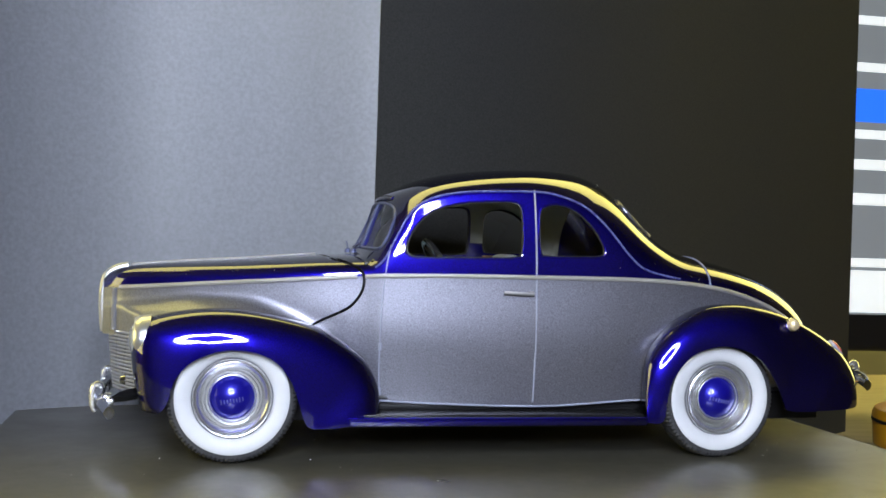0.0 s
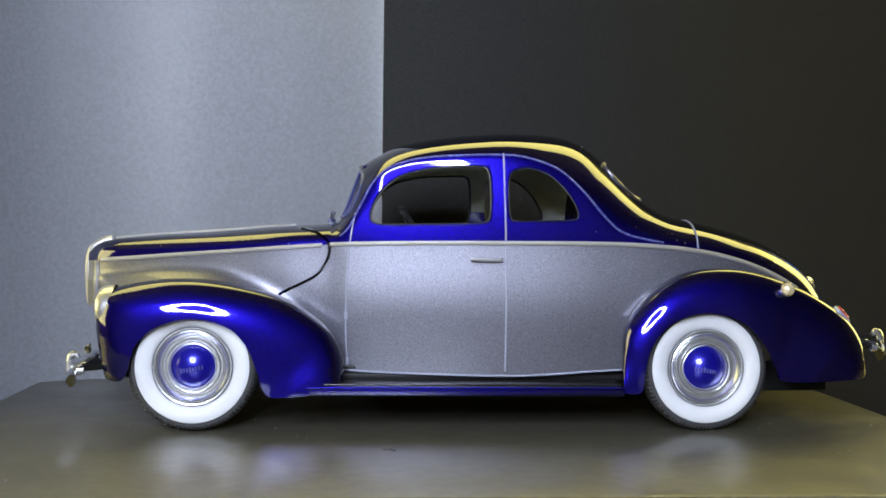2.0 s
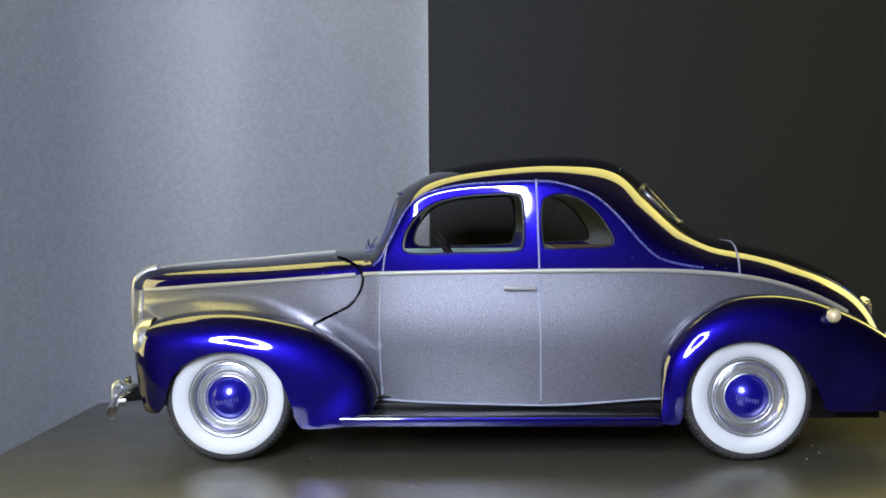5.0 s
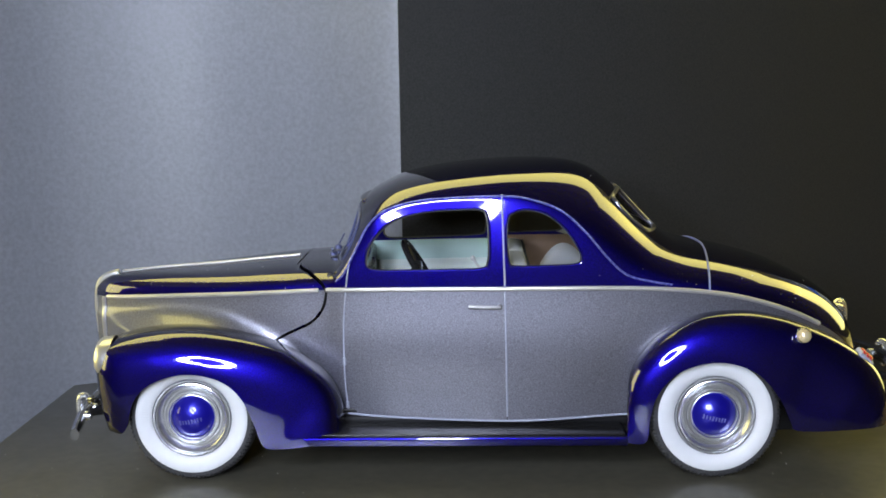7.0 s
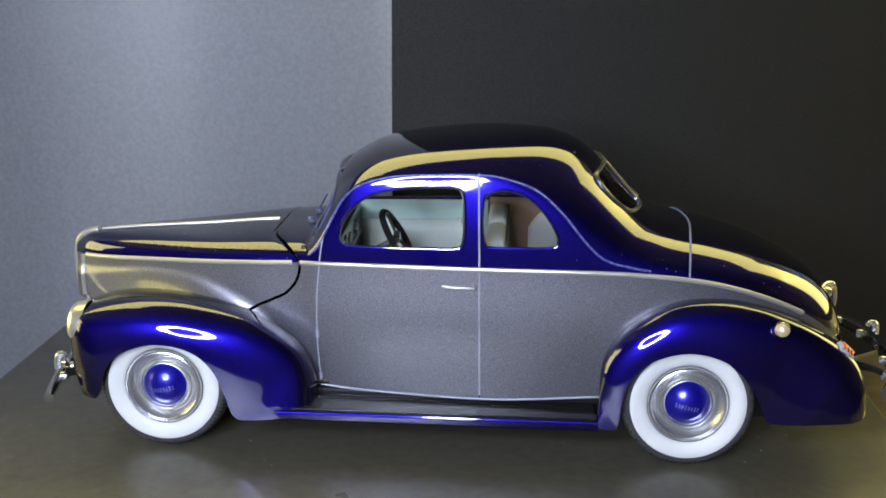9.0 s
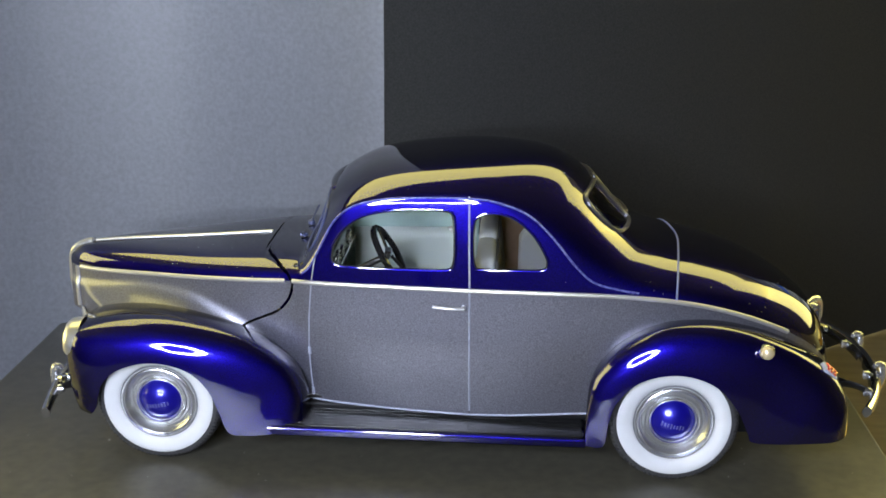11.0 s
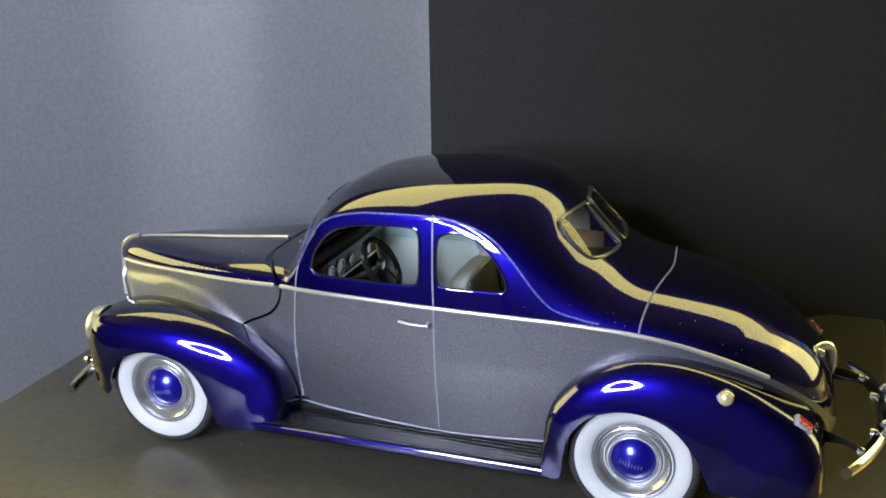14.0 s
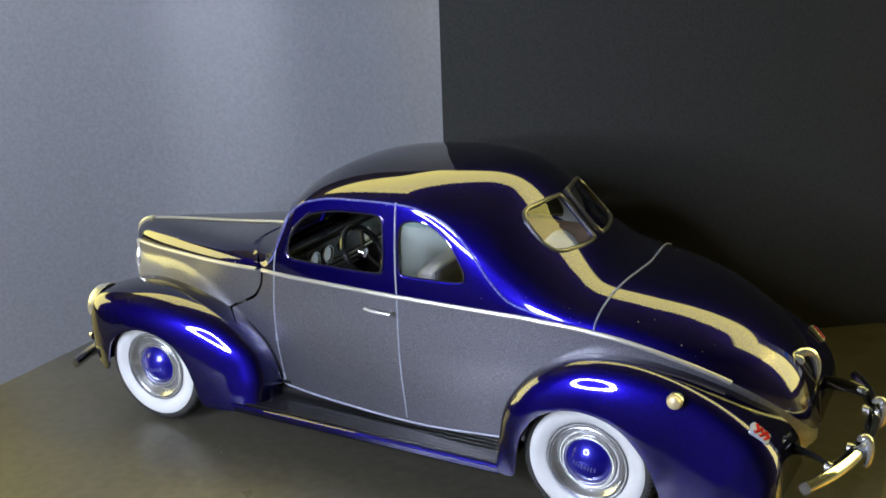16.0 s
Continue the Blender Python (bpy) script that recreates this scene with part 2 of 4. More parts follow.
R = 40.0  # half the room, about 2.2 m
structure("floor", box(-R, R, -R, R, -15.0, -14.6), FLOORWOOD, "brown wooden room floor")
structure("ceiling", box(-R, R, -R, R, 26.0, 26.4), CEILPAINT, "warm white painted room ceiling")
structure("wall_north", box(-R, R, R, R + 0.4, -14.6, 26), WALLPAINT, "warm beige painted room wall")
structure("wall_south", box(-R, R, -R - 0.4, -R, -14.6, 26), WALLPAINT, "warm beige painted room wall")
structure("wall_west", box(-R - 0.4, -R, -R, R, -14.6, 26), WALLPAINT, "warm beige painted room wall")
structure("wall_east", box(R, R + 0.4, -R, R, -14.6, 26), WALLPAINT, "warm beige painted room wall")

panel = new("ceiling_panel_light")
tagged(panel, "large warm ceiling light, unseen, outlined for the paint's warm bands", "ceiling light")
PANEL = glow("warm_panel", (1.0, 0.89, 0.27), PANEL_POWER)
# outline shaped so that its mirror image gives the paint's warm bands
sweep = [radians(k) for k in range(-80, 69, 4)]
reach = [np.interp(k, (-0.2, 0.2, 0.62, 0.85, 1.4), (12.3, 13.5, 18.0, 23.5, 25.0)) for k in sweep]
outline = [(0.6 + r * math.sin(k), -0.4 + r * math.cos(k)) for k, r in zip(sweep, reach)]
outline += [(39.6, outline[-1][1] + 8), (39.6, 38.0)] + [(0.6 + r * math.sin(k), -0.4 + r * math.cos(k)) for k, r in ((k, np.interp(k, (0.25, 0.6), (31.0, 37.0))) for k in sweep[-7::-1])]
n = len(outline)
part("diffuser", [(x, y, z) for z in (25.80, 25.90) for x, y in outline], [tuple(range(n))[::-1], tuple(range(n, 2 * n))] + [(i, (i + 1) % n, n + (i + 1) % n, n + i) for i in range(n)], PANEL, panel, "lit warm diffuser")
rim_line = [(x, y, 25.8) for x, y in outline[:len(sweep)]]
part("frame", *tube(rim_line, 0.14, 8), TRIM, panel)

# two unseen glowing wall areas, added for the warm reflections in the paint
WALLGLOW = glow("warm_wall_glow", (1.0, 0.89, 0.30), 5.2)


def wall_glow(name, x0, x1, y0, y1, z0, z1, along):
    w = tagged(new(name), "added glowing warm wall area, unseen, mirrored in the car's paint", "", "", "structure")
    n = 11
    for k in range(n):
        a, c = z0 + (z1 - z0) * k / n, z0 + (z1 - z0) * (k + 1.0) / n
        part("glow_slat", *box(x0, x1, y0, y1, a, c), WALLGLOW, w)
    d = 0.35
    for z in (z0 - d,):
        # edge strip under the added glow, not part of a real window
        part("window_frame", *box(x0 - (d if along == "x" else 0.1), x1 + (d if along == "x" else 0.1), y0 - (d if along == "y" else 0.1), y1 + (d if along == "y" else 0.1), z, z + d, 0.04), WALLPAINT, w)


wall_glow("wall_glow_1", 39.6, 39.9, 16, 39.4, 0.0, 25.9, "y")
wall_glow("wall_glow_2", -39.9, -39.6, -15, 14, 0.0, 20.0, "y")

# desk, display base, boards
desk = new("desk")
tagged(desk, "beige wood-grained desk carrying the display", "desk")
part("desktop", *box(-14, 16, -4.7, 12, -1.55, -1.0, 0.05), DESK, desk)
for lx in (-13.3, 14.9):
    for ly in (-4.2, 11.3):
        part("leg", *box(lx, lx + 0.8, ly, ly + 0.6, -14.6, -1.55, 0.03), BLACK, desk)

# unseen sheet, added so that the desk mirrors dark in the car's sides
SHEETGREY = material("grey_added_sheet", (0.03, 0.031, 0.034), 0.8, spec=0.15)
vary(SHEETGREY, "Base Color", 300, (0.055, 0.057, 0.066), (0.072, 0.075, 0.086))
part("desk_mat", *box(-13, 11, -4.6, -2.6, -0.998, -0.97, 0.008), SHEETGREY, None, "thin dark grey mat lying on the desk", "desk mat")
BASE_TOP = -0.007
base = new("display_base")
tagged(base, "black satin display base under the model car", "display base")
part("slab", *box(-2.81, 2.73, -2.28, 2.68, -0.985, BASE_TOP, 0.03), BASE, base)
part("edge_band", *tube([(-2.79, -2.285, -0.042), (2.71, -2.285, -0.042)], 0.028, 8), BASE_EDGE, base, "lighter front edge band")


rng = random.Random(4)
specks = []
for k in range(70):
    x, y, r = rng.uniform(-2.7, 2.6), rng.uniform(-2.2, 2.5), rng.uniform(0.0015, 0.0034)
    v, f = lathe([(0, 0.004), (r * 0.7, 0.0035), (r, 0.0)], (x, y, BASE_TOP), "z", 6)
    specks.append(([(px + rng.uniform(-r, r) * 0.4, py, pz) for px, py, pz in v], f))
part("dust", *join(*specks), material("pale_dust", (0.36, 0.36, 0.34), 0.9), None, "fine pale dust specks on the base", "dust", "stuff")


def curved_card(path, tops, steps, m, label, d=0.03):
    """A stiff card standing along a curved line, its lower edge cut to sit on the base and on the desk."""
    p = spline(path, steps)
    g = np.gradient(p, axis=0)
    g /= np.linalg.norm(g, axis=1)[:, None]
    back = p + np.stack([g[:, 1], -g[:, 0]], 1) * d * (1 if path[-1][0] < path[0][0] else -1)
    rows = []
    for i in range(steps):
        on_base = -2.80 < p[i][0] < 2.73 and -2.28 < p[i][1] < 2.67
        z0, z1 = (BASE_TOP + 0.002 if on_base else -0.97), np.interp(i / (steps - 1), *tops)
        a, c = p[i], back[i]
        rows.append([(*a, z0), (*a, z1), (*c, z1), (*c, z0)])
    v, f = grid(rows, False, True)
    f += [(0, 1, 2, 3), tuple(4 * (steps - 1) + k for k in (3, 2, 1, 0))]
    return part("backdrop_card", v, f, m, None, label, "backdrop card")


FOLD_X, FOLD_Y = -0.37, 1.12
curved_card([(FOLD_X + 0.012, FOLD_Y + 0.035), (FOLD_X - 0.05, FOLD_Y + 0.015), (-1.1, 1.33), (-1.9, 1.43), (-2.6, 1.25), (-3.2, 0.87), (-4.15, 0.05)],
            ((0, 1), (3.12, 3.12)), 140, BOARD_L, "textured card curving behind the car, sheen put into its grey")
curved_card([(FOLD_X, FOLD_Y - 0.012), (0.35, 1.36), (1.25, 1.86), (2.4, 2.70), (4.0, 3.95), (6.4, 5.65)],
            ((0, 1), (3.12, 4.62)), 60, BOARD_R, "textured card standing slantwise behind the car, coloured black for lack of sheen")

# monitor, seen past the boards
monitor = new("computer_monitor")
tagged(monitor, "black computer monitor showing grey rows and a blue button", "monitor")
SCREEN = glow("screen_grey", (0.20, 0.22, 0.24), 0.55)
SCREEN_WHITE = glow("screen_white", (0.85, 0.9, 0.92), 0.65)
SCREEN_BLUE = glow("screen_blue", (0.02, 0.16, 0.85), 0.85)
MY = 7.0
part("housing", *box(2.2, 9.2, MY + 0.05, MY + 0.7, -0.1, 6.2, 0.08), BLACK, monitor)
part("stand", *lathe([(0, -0.98), (1.5, -0.98), (1.5, -0.9), (0.3, -0.8), (0.3, 0.2), (0, 0.2)], (5.7, MY + 0.5, 0), "z", 40), BLACK, monitor)
screen = part("screen", *box(2.5, 8.9, MY, MY + 0.055, 0.42, 5.9), SCREEN, monitor, "lit grey screen")
for k, (z, h, m) in enumerate([(0.74, 0.58, SCREEN_WHITE), (1.14, 0.12, SCREEN_WHITE), (2.02, 0.16, SCREEN_WHITE), (2.5, 0.14, SCREEN_WHITE), (2.92, 0.12, SCREEN_WHITE),
                               (3.32, 0.46, SCREEN_BLUE), (3.85, 0.12, SCREEN_WHITE), (4.5, 0.12, SCREEN_WHITE)]):
    part("screen_stripe", *box(3.0, 8.5, MY - 0.012, MY - 0.004, z - h / 2, z + h / 2), m, monitor)

# yellow plastic tubs beside the base
def yellow_tub(x, y, r, top, label):
    tub = new("yellow_tub")
    tagged(tub, label, "tub")
    part("body", *lathe([(0, -0.99), (r * 0.94, -0.99), (r * 0.98, -0.95), (r, top - 0.09), (r * 0.97, top - 0.03), (r * 0.9, top), (0, top)], (x, y, 0), "z", 48), YELLOW, tub)
    part("band", *lathe([(r * 0.985, top - 0.17), (r + 0.006, top - 0.17), (r + 0.006, top - 0.135), (r * 0.985, top - 0.135)], (x, y, 0), "z", 48), BLACK, tub, "dark band")


yellow_tub(7.2, 4.3, 1.12, -0.51, "broad yellow plastic tub with a dark band, on the desk")
yellow_tub(3.62, 0.25, 0.56, -0.40, "small orange-yellow plastic tub beside the display base")

# ring light on its stand, behind the camera
RING = Vector((-2.3, -11.2, 5.0))
ring_light = new("ring_light")
tagged(ring_light, "white LED ring light on a black stand", "ring light")
aim = look(RING * S, (0, 0, 0.7 * S))
ring = fresh("diffuser", glow("ring_white", (0.86, 0.94, 1.14), RING_POWER), ring_light, "lit white ring")
v, f = lathe([(1.62, 0.0), (1.68, -0.18), (2.24, -0.18), (2.30, 0.0)], (0, 0, 0), "z", 72)
ring.data.from_pydata([tuple(aim @ (Vector(p) * S)) for p in v], [], f)
shell = fresh("housing", BLACK, ring_light)
v, f = lathe([(1.54, 0.02), (1.54, 0.45), (2.38, 0.45), (2.38, 0.02), (1.54, 0.02)], (0, 0, 0), "z", 72)
shell.data.from_pydata([tuple(aim @ (Vector(p) * S)) for p in v], [], f)
foot = RING + Vector((-0.1, -0.75, -2.3))
part("pole", *tube([foot, (foot.x, foot.y, -14.5)], 0.2, 12), BLACK, ring_light)
part("foot", *lathe([(0, -14.6), (3, -14.6), (3, -14.4), (0, -14.3)], (foot.x, foot.y, 0), "z", 32), BLACK, ring_light)

# ---- the model car ----
car = new("model_car")
tagged(car, "two-tone blue and silver 1940s coupe scale model", "model car")

# body lines along the car: sill, belt and centre heights, belt half-width, roundness
sill_z = mono([-2.155, -1.2, -0.9, -0.62, -0.3, 0.31, 0.96, 2.0, 2.40], [0.63, 0.60, 0.5, 0.307, 0.292, 0.282, 0.318, 0.34, 0.36])
belt_z = mono([-2.155, -1.95, -1.6, -1.26, -0.95, -0.57, 0.0, 0.3, 0.66, 1.0, 1.26, 1.49, 1.66, 1.83, 2.0, 2.12, 2.25, 2.36, 2.40],
              [0.900, 0.915, 0.945, 0.972, 0.998, 1.024, 1.036, 1.038, 1.040, 1.036, 1.020, 0.990, 0.950, 0.893, 0.815, 0.745, 0.64, 0.50, 0.42])
belt_w = mono([-2.155, -2.13, -2.07, -1.9, -1.5, -0.94, -0.71, -0.58, -0.2, 0.3, 0.7, 1.1, 1.4, 1.6, 1.8, 2.0, 2.15, 2.27, 2.35, 2.39, 2.40],
              [0.035, 0.06, 0.115, 0.20, 0.345, 0.51, 0.555, 0.59, 0.64, 0.673, 0.682, 0.668, 0.64, 0.61, 0.565, 0.49, 0.41, 0.31, 0.20, 0.10, 0.03])
top_z = mono([-2.155, -2.13, -2.105, -2.05, -1.85, -1.336, -0.92, -0.74, -0.672, -0.655, -0.512, -0.475, -0.405, -0.293, -0.081, 0.169, 0.42, 0.60, 0.782,
              0.928, 1.076, 1.187, 1.298, 1.519, 1.816, 2.041, 2.2, 2.30, 2.36, 2.39, 2.40],
             [0.955, 0.98, 0.998, 1.022, 1.048, 1.088, 1.124, 1.134, 1.142, 1.152, 1.478, 1.516, 1.556, 1.608, 1.656, 1.684, 1.697, 1.697, 1.667,
              1.562, 1.402, 1.288, 1.218, 1.172, 1.098, 1.0, 0.89, 0.77, 0.63, 0.5, 0.44])
exp_h = mono([-2.155, -1.9, -0.75, -0.6, -0.4, 0.7, 1.05, 1.35, 2.4], [2.0, 2.4, 2.5, 2.8, 3.1, 2.9, 1.7, 1.9, 2.0])
exp_w = mono([-2.155, -1.9, -0.75, -0.6, -0.4, 0.7, 1.05, 1.35, 2.0, 2.4], [2.3, 3.0, 3.4, 2.7, 2.0, 2.0, 1.8, 2.6, 2.6, 2.2])


def eased(curve, reach=0.07):
    """The curve as a fine table, averaged over a short stretch behind the windshield, without kinks."""
    xs = np.linspace(-2.155, 2.40, 3000)
    ys = np.zeros(len(xs))
    for x, i in zip(xs, range(len(xs))):
        r = reach * min(max((x + 0.40) / 0.3, 0.0), 1.0) * min(max((2.3 - x) / 0.3, 0.0), 1.0)
        ys[i] = np.dot(curve(x + r * np.linspace(-1, 1, 7)), (0.06, 0.13, 0.2, 0.22, 0.2, 0.13, 0.06))
    return lambda x: float(np.interp(x, xs, ys))


exp_h, exp_w, top_z, belt_w, belt_z = eased(exp_h, 0.16), eased(exp_w, 0.16), eased(top_z), eased(belt_w), eased(belt_z)
sill_z = eased(sill_z, 0.0)


flare_z = mono([-2.155, -2.0, -1.9, -1.6, -1.36, -1.13, -0.93, -0.80, -0.6, 3], [0.84, 0.855, 0.868, 0.905, 0.90, 0.845, 0.745, 0.60, 0.3, 0.1])
flare_z = eased(flare_z, 0.0)


cabin_part = eased(mono([-2.155, -0.66, -0.58, -0.40, 0.35, 0.70, 1.0, 1.15, 2.4], [0, 0, 0.25, 1, 1, 0.6, 0.1, 0, 0]), 0.12)
crease_z = mono([-0.66, -0.58, -0.508, -0.445, -0.35, -0.189, 0.005, 0.288, 0.429, 0.594, 0.727, 0.861, 0.962, 1.095],
                [1.06, 1.13, 1.267, 1.38, 1.462, 1.510, 1.528, 1.536, 1.52, 1.46, 1.347, 1.19, 1.105, 1.068])
crease_z = eased(crease_z, 0.1)


def side_y(x, z):
    """Half-width of the body at a place on its side."""
    zs, zb, zc, w = sill_z(x), belt_z(x), top_z(x), belt_w(x)
    if z <= zb:
        t = (zb - z) / (zb - zs)
        f = max(flare_z(x) - z, 0.0)
        return min(np.interp(x, (-1.5, -1.0), (9.0, 4.5)) * f * f, np.interp(x, (-2.05, -1.8), (0.02, 0.19))) + w + 0.014 * math.sin(math.pi * min(max(t, 0), 1)) ** 2 * min(1, w / 0.5) - 0.04 * t * t * min(1, w / 0.5)
    return over_y(x, min((z - zb) / (zc - zb), 1.0))


def crease_h(x):
    """Height of the roof crease between belt and centre line, from 0 to 1."""
    return min(max((crease_z(x) - belt_z(x)) / (top_z(x) - belt_z(x)), 0.35), 0.80)


def over_y(x, h):
    """Half-width over the belt: rounded hood and deck, slab-sided cabin."""
    w = belt_w(x)
    plain = w * (1 - h ** exp_h(x)) ** (1 / exp_w(x))
    cabin = cabin_part(x)
    if cabin < 0.001:
        return plain
    hc, tall = crease_h(x), top_z(x) - belt_z(x)
    at_crease = w - 0.21 * (hc * tall) ** 2
    if h < hc:
        slab = w - 0.21 * (h * tall) ** 2
    else:
        slab = at_crease * (1 - ((h - hc) / (1 - hc)) ** 1.35) ** np.interp(x, (0.3, 0.8), (0.37, 0.45))
    return plain + (slab - plain) * cabin


STATIONS = np.concatenate([np.linspace(-2.155, -2.04, 10, False), np.linspace(-2.04, -0.72, 46, False), np.linspace(-0.72, -0.46, 40, False),
                           np.linspace(-0.46, 0.75, 56, False), np.linspace(0.75, 1.35, 44, False), np.linspace(1.35, 2.2, 34, False), np.linspace(2.2, 2.40, 24)])


def lower_rows(side):
    return [[(x, side * side_y(x, z), z) for z in np.linspace(sill_z(x), belt_z(x), 26)] for x in STATIONS]


def flowing(rows, reach=0.045):
    """The rows with the bumps along x averaged away behind the windshield, the belt line kept."""
    p = np.array(rows)
    xs = p[:, 0, 0]
    share = np.gradient(xs)
    m = p.shape[1]
    hold = np.clip(np.minimum(np.arange(m), m - 1 - np.arange(m)) / 8.0, 0, 1)
    out = p.copy()
    for i, x in enumerate(xs):
        r = reach * float(np.interp(x, (0.25, 0.55, 1.0, 1.3), (1.0, 2.1, 1.5, 1.0))) * min(max((x + 0.42) / 0.2, 0.0), 1.0) * min(max((2.28 - x) / 0.25, 0.0), 1.0)
        near = np.abs(xs - x) < 3 * r
        if near.sum() < 5:
            continue
        w = np.exp(-0.5 * ((xs[near] - x) / r) ** 2) * share[near]
        d = xs[near] - x
        s0, s1, s2 = w.sum(), (w * d).sum(), (w * d * d).sum()
        k = w * (s2 - s1 * d) / (s0 * s2 - s1 * s1)
        flat = np.tensordot(k, p[near], (0, 0))
        out[i, :, 1:] += (flat[:, 1:] - p[i, :, 1:]) * hold[:, None]
    return [[tuple(v) for v in row] for row in out]


def upper_rows():
    rows = []
    for x in STATIONS:
        zb, zc, hc = belt_z(x), top_z(x), crease_h(x)
        half = [(x, over_y(x, h), zb + (zc - zb) * h) for h in np.linspace(0, hc, 18, False)]
        half += [(x, over_y(x, hc + (1 - hc) * (1 - (1 - k) ** 2.2)), zb + (zc - zb) * (hc + (1 - hc) * (1 - (1 - k) ** 2.2))) for k in np.linspace(0, 1, 28)]
        rows.append([(x, -y, z) for _, y, z in half] + [(x, y, z) for _, y, z in half[-2::-1]])
    return flowing(rows)


def prism(outline, axis, lo, hi):
    """A cutter: an outline drawn in two axes, drawn out along the third."""
    place = {"y": lambda a, b, c: (a, c, b), "x": lambda a, b, c: (c, a, b), "z": lambda a, b, c: (a, b, c)}[axis]
    n = len(outline)
    v = [place(a, b, lo) for a, b in outline] + [place(a, b, hi) for a, b in outline]
    f = [tuple(range(n)), tuple(range(2 * n - 1, n - 1, -1))] + [(i, (i + 1) % n, n + (i + 1) % n, n + i) for i in range(n)]
    return v, f


def ribbon(line, width):
    """The outline of a narrow band along an open line."""
    p = np.array(line, float)
    d = np.gradient(p, axis=0)
    d /= np.linalg.norm(d, axis=1)[:, None]
    n = np.stack([-d[:, 1], d[:, 0]], 1) * width / 2
    return np.concatenate([p + n, (p - n)[::-1]])


def baked(ob):
    """Applies an object's modifiers to its mesh."""
    graph = bpy.context.evaluated_depsgraph_get()
    graph.update()
    me = bpy.data.meshes.new_from_object(ob.evaluated_get(graph))
    old = ob.data
    ob.modifiers.clear()
    ob.data = me
    bpy.data.meshes.remove(old)
    return ob


def thick(ob, d):
    mod = ob.modifiers.new("thickness", "SOLIDIFY")
    mod.thickness, mod.offset = d * S, -1
    return baked(ob)


def cut(ob, *cutters):
    for c in cutters:
        tool = part("cutter", *c, BLACK)
        mod = ob.modifiers.new("cut", "BOOLEAN")
        mod.operation, mod.object, mod.solver = "DIFFERENCE", tool, "EXACT"
        baked(ob)
        bpy.data.objects.remove(tool)
    smooth(ob.data, 40)
    return ob


def split(ob, name, inside, label=""):
    """Moves the faces whose middle lies inside into a part of their own."""
    bm, bn = bmesh.new(), bmesh.new()
    bm.from_mesh(ob.data)
    bn.from_mesh(ob.data)
    test = lambda f: inside(*(f.calc_center_median() / S))
    bmesh.ops.delete(bm, geom=[f for f in bm.faces if test(f)], context="FACES")
    bmesh.ops.delete(bn, geom=[f for f in bn.faces if not test(f)], context="FACES")
    made = fresh(name, ob.data.materials[0], ob.parent, label)
    bm.to_mesh(ob.data)
    bn.to_mesh(made.data)
    bm.free(), bn.free()
    return made


DOOR_WINDOW = spline([(-0.468, 1.187), (-0.444, 1.268), (-0.38, 1.355), (-0.284, 1.42), (-0.123, 1.458), (0.05, 1.470), (0.165, 1.470), (0.207, 1.435), (0.218, 1.3),
                      (0.213, 1.185), (0.175, 1.146), (0.0, 1.138), (-0.2, 1.134), (-0.40, 1.132), (-0.455, 1.148)], 90, True)
QUARTER_WINDOW = spline([(0.309, 1.40), (0.335, 1.447), (0.42, 1.466), (0.526, 1.438), (0.622, 1.362), (0.69, 1.265), (0.712, 1.203), (0.685, 1.168), (0.53, 1.160),
                         (0.36, 1.158), (0.318, 1.178), (0.305, 1.28)], 80, True)
HOOD_LINE = spline([(-0.905, 1.30), (-0.90, 1.20), (-0.882, 1.121), (-0.80, 1.097), (-0.735, 1.066), (-0.70, 1.028), (-0.694, 0.975), (-0.718, 0.905), (-0.772, 0.84), (-0.85, 0.797), (-0.94, 0.752), (-1.02, 0.70), (-1.1, 0.62), (-1.16, 0.55)], 60)
REAR_PANE = spline([(-0.045, 1.505), (-0.09, 1.518), (-0.22, 1.517), (-0.34, 1.505), (-0.392, 1.47), (-0.408, 1.40), (-0.403, 1.345), (-0.37, 1.31), (-0.22, 1.299), (-0.08, 1.298), (-0.045, 1.315), (-0.04, 1.41)], 72, True)
SCREEN_PANE = spline([(-0.02, 1.43), (-0.06, 1.455), (-0.22, 1.448), (-0.38, 1.425), (-0.475, 1.375), (-0.515, 1.30), (-0.525, 1.22), (-0.50, 1.18), (-0.40, 1.176), (-0.22, 1.178), (-0.05, 1.182), (-0.02, 1.2)], 60, True)
flip = lambda o: [(-a, b) for a, b in o][::-1]
DOOR_FRONT = spline([(-0.548, 1.20), (-0.565, 1.12), (-0.579, 1.02), (-0.594, 0.85), (-0.598, 0.70), (-0.597, 0.5), (-0.585, 0.33)], 40)
DOOR_REAR = spline([(0.283, 1.545), (0.287, 1.40), (0.292, 1.20), (0.296, 1.04), (0.301, 0.7), (0.306, 0.31)], 40)

body_lower = part("lower_body", *join(grid(lower_rows(-1)), grid(lower_rows(1))), SILVER, car, "silver-grey metallic lower body")
thick(body_lower, 0.014)
slit = prism(ribbon(HOOD_LINE, 0.016), "y", -1, 1)
foot = lambda line: ribbon(np.vstack([line[line[:, 1] < 1.15], [(line[-1][0], 0.22)]]), 0.005)
cut(body_lower, slit, prism(foot(DOOR_FRONT), "y", -1, 1), prism(foot(DOOR_REAR), "y", -1, 1))
hood_x = lambda z: np.interp(z, HOOD_LINE[::-1, 1], HOOD_LINE[::-1, 0])
split(body_lower, "hood_side", lambda x, y, z: x < hood_x(z), "silver-grey hood side")
door_x = lambda line, z: np.interp(z, line[::-1, 1], line[::-1, 0])
doors = {}
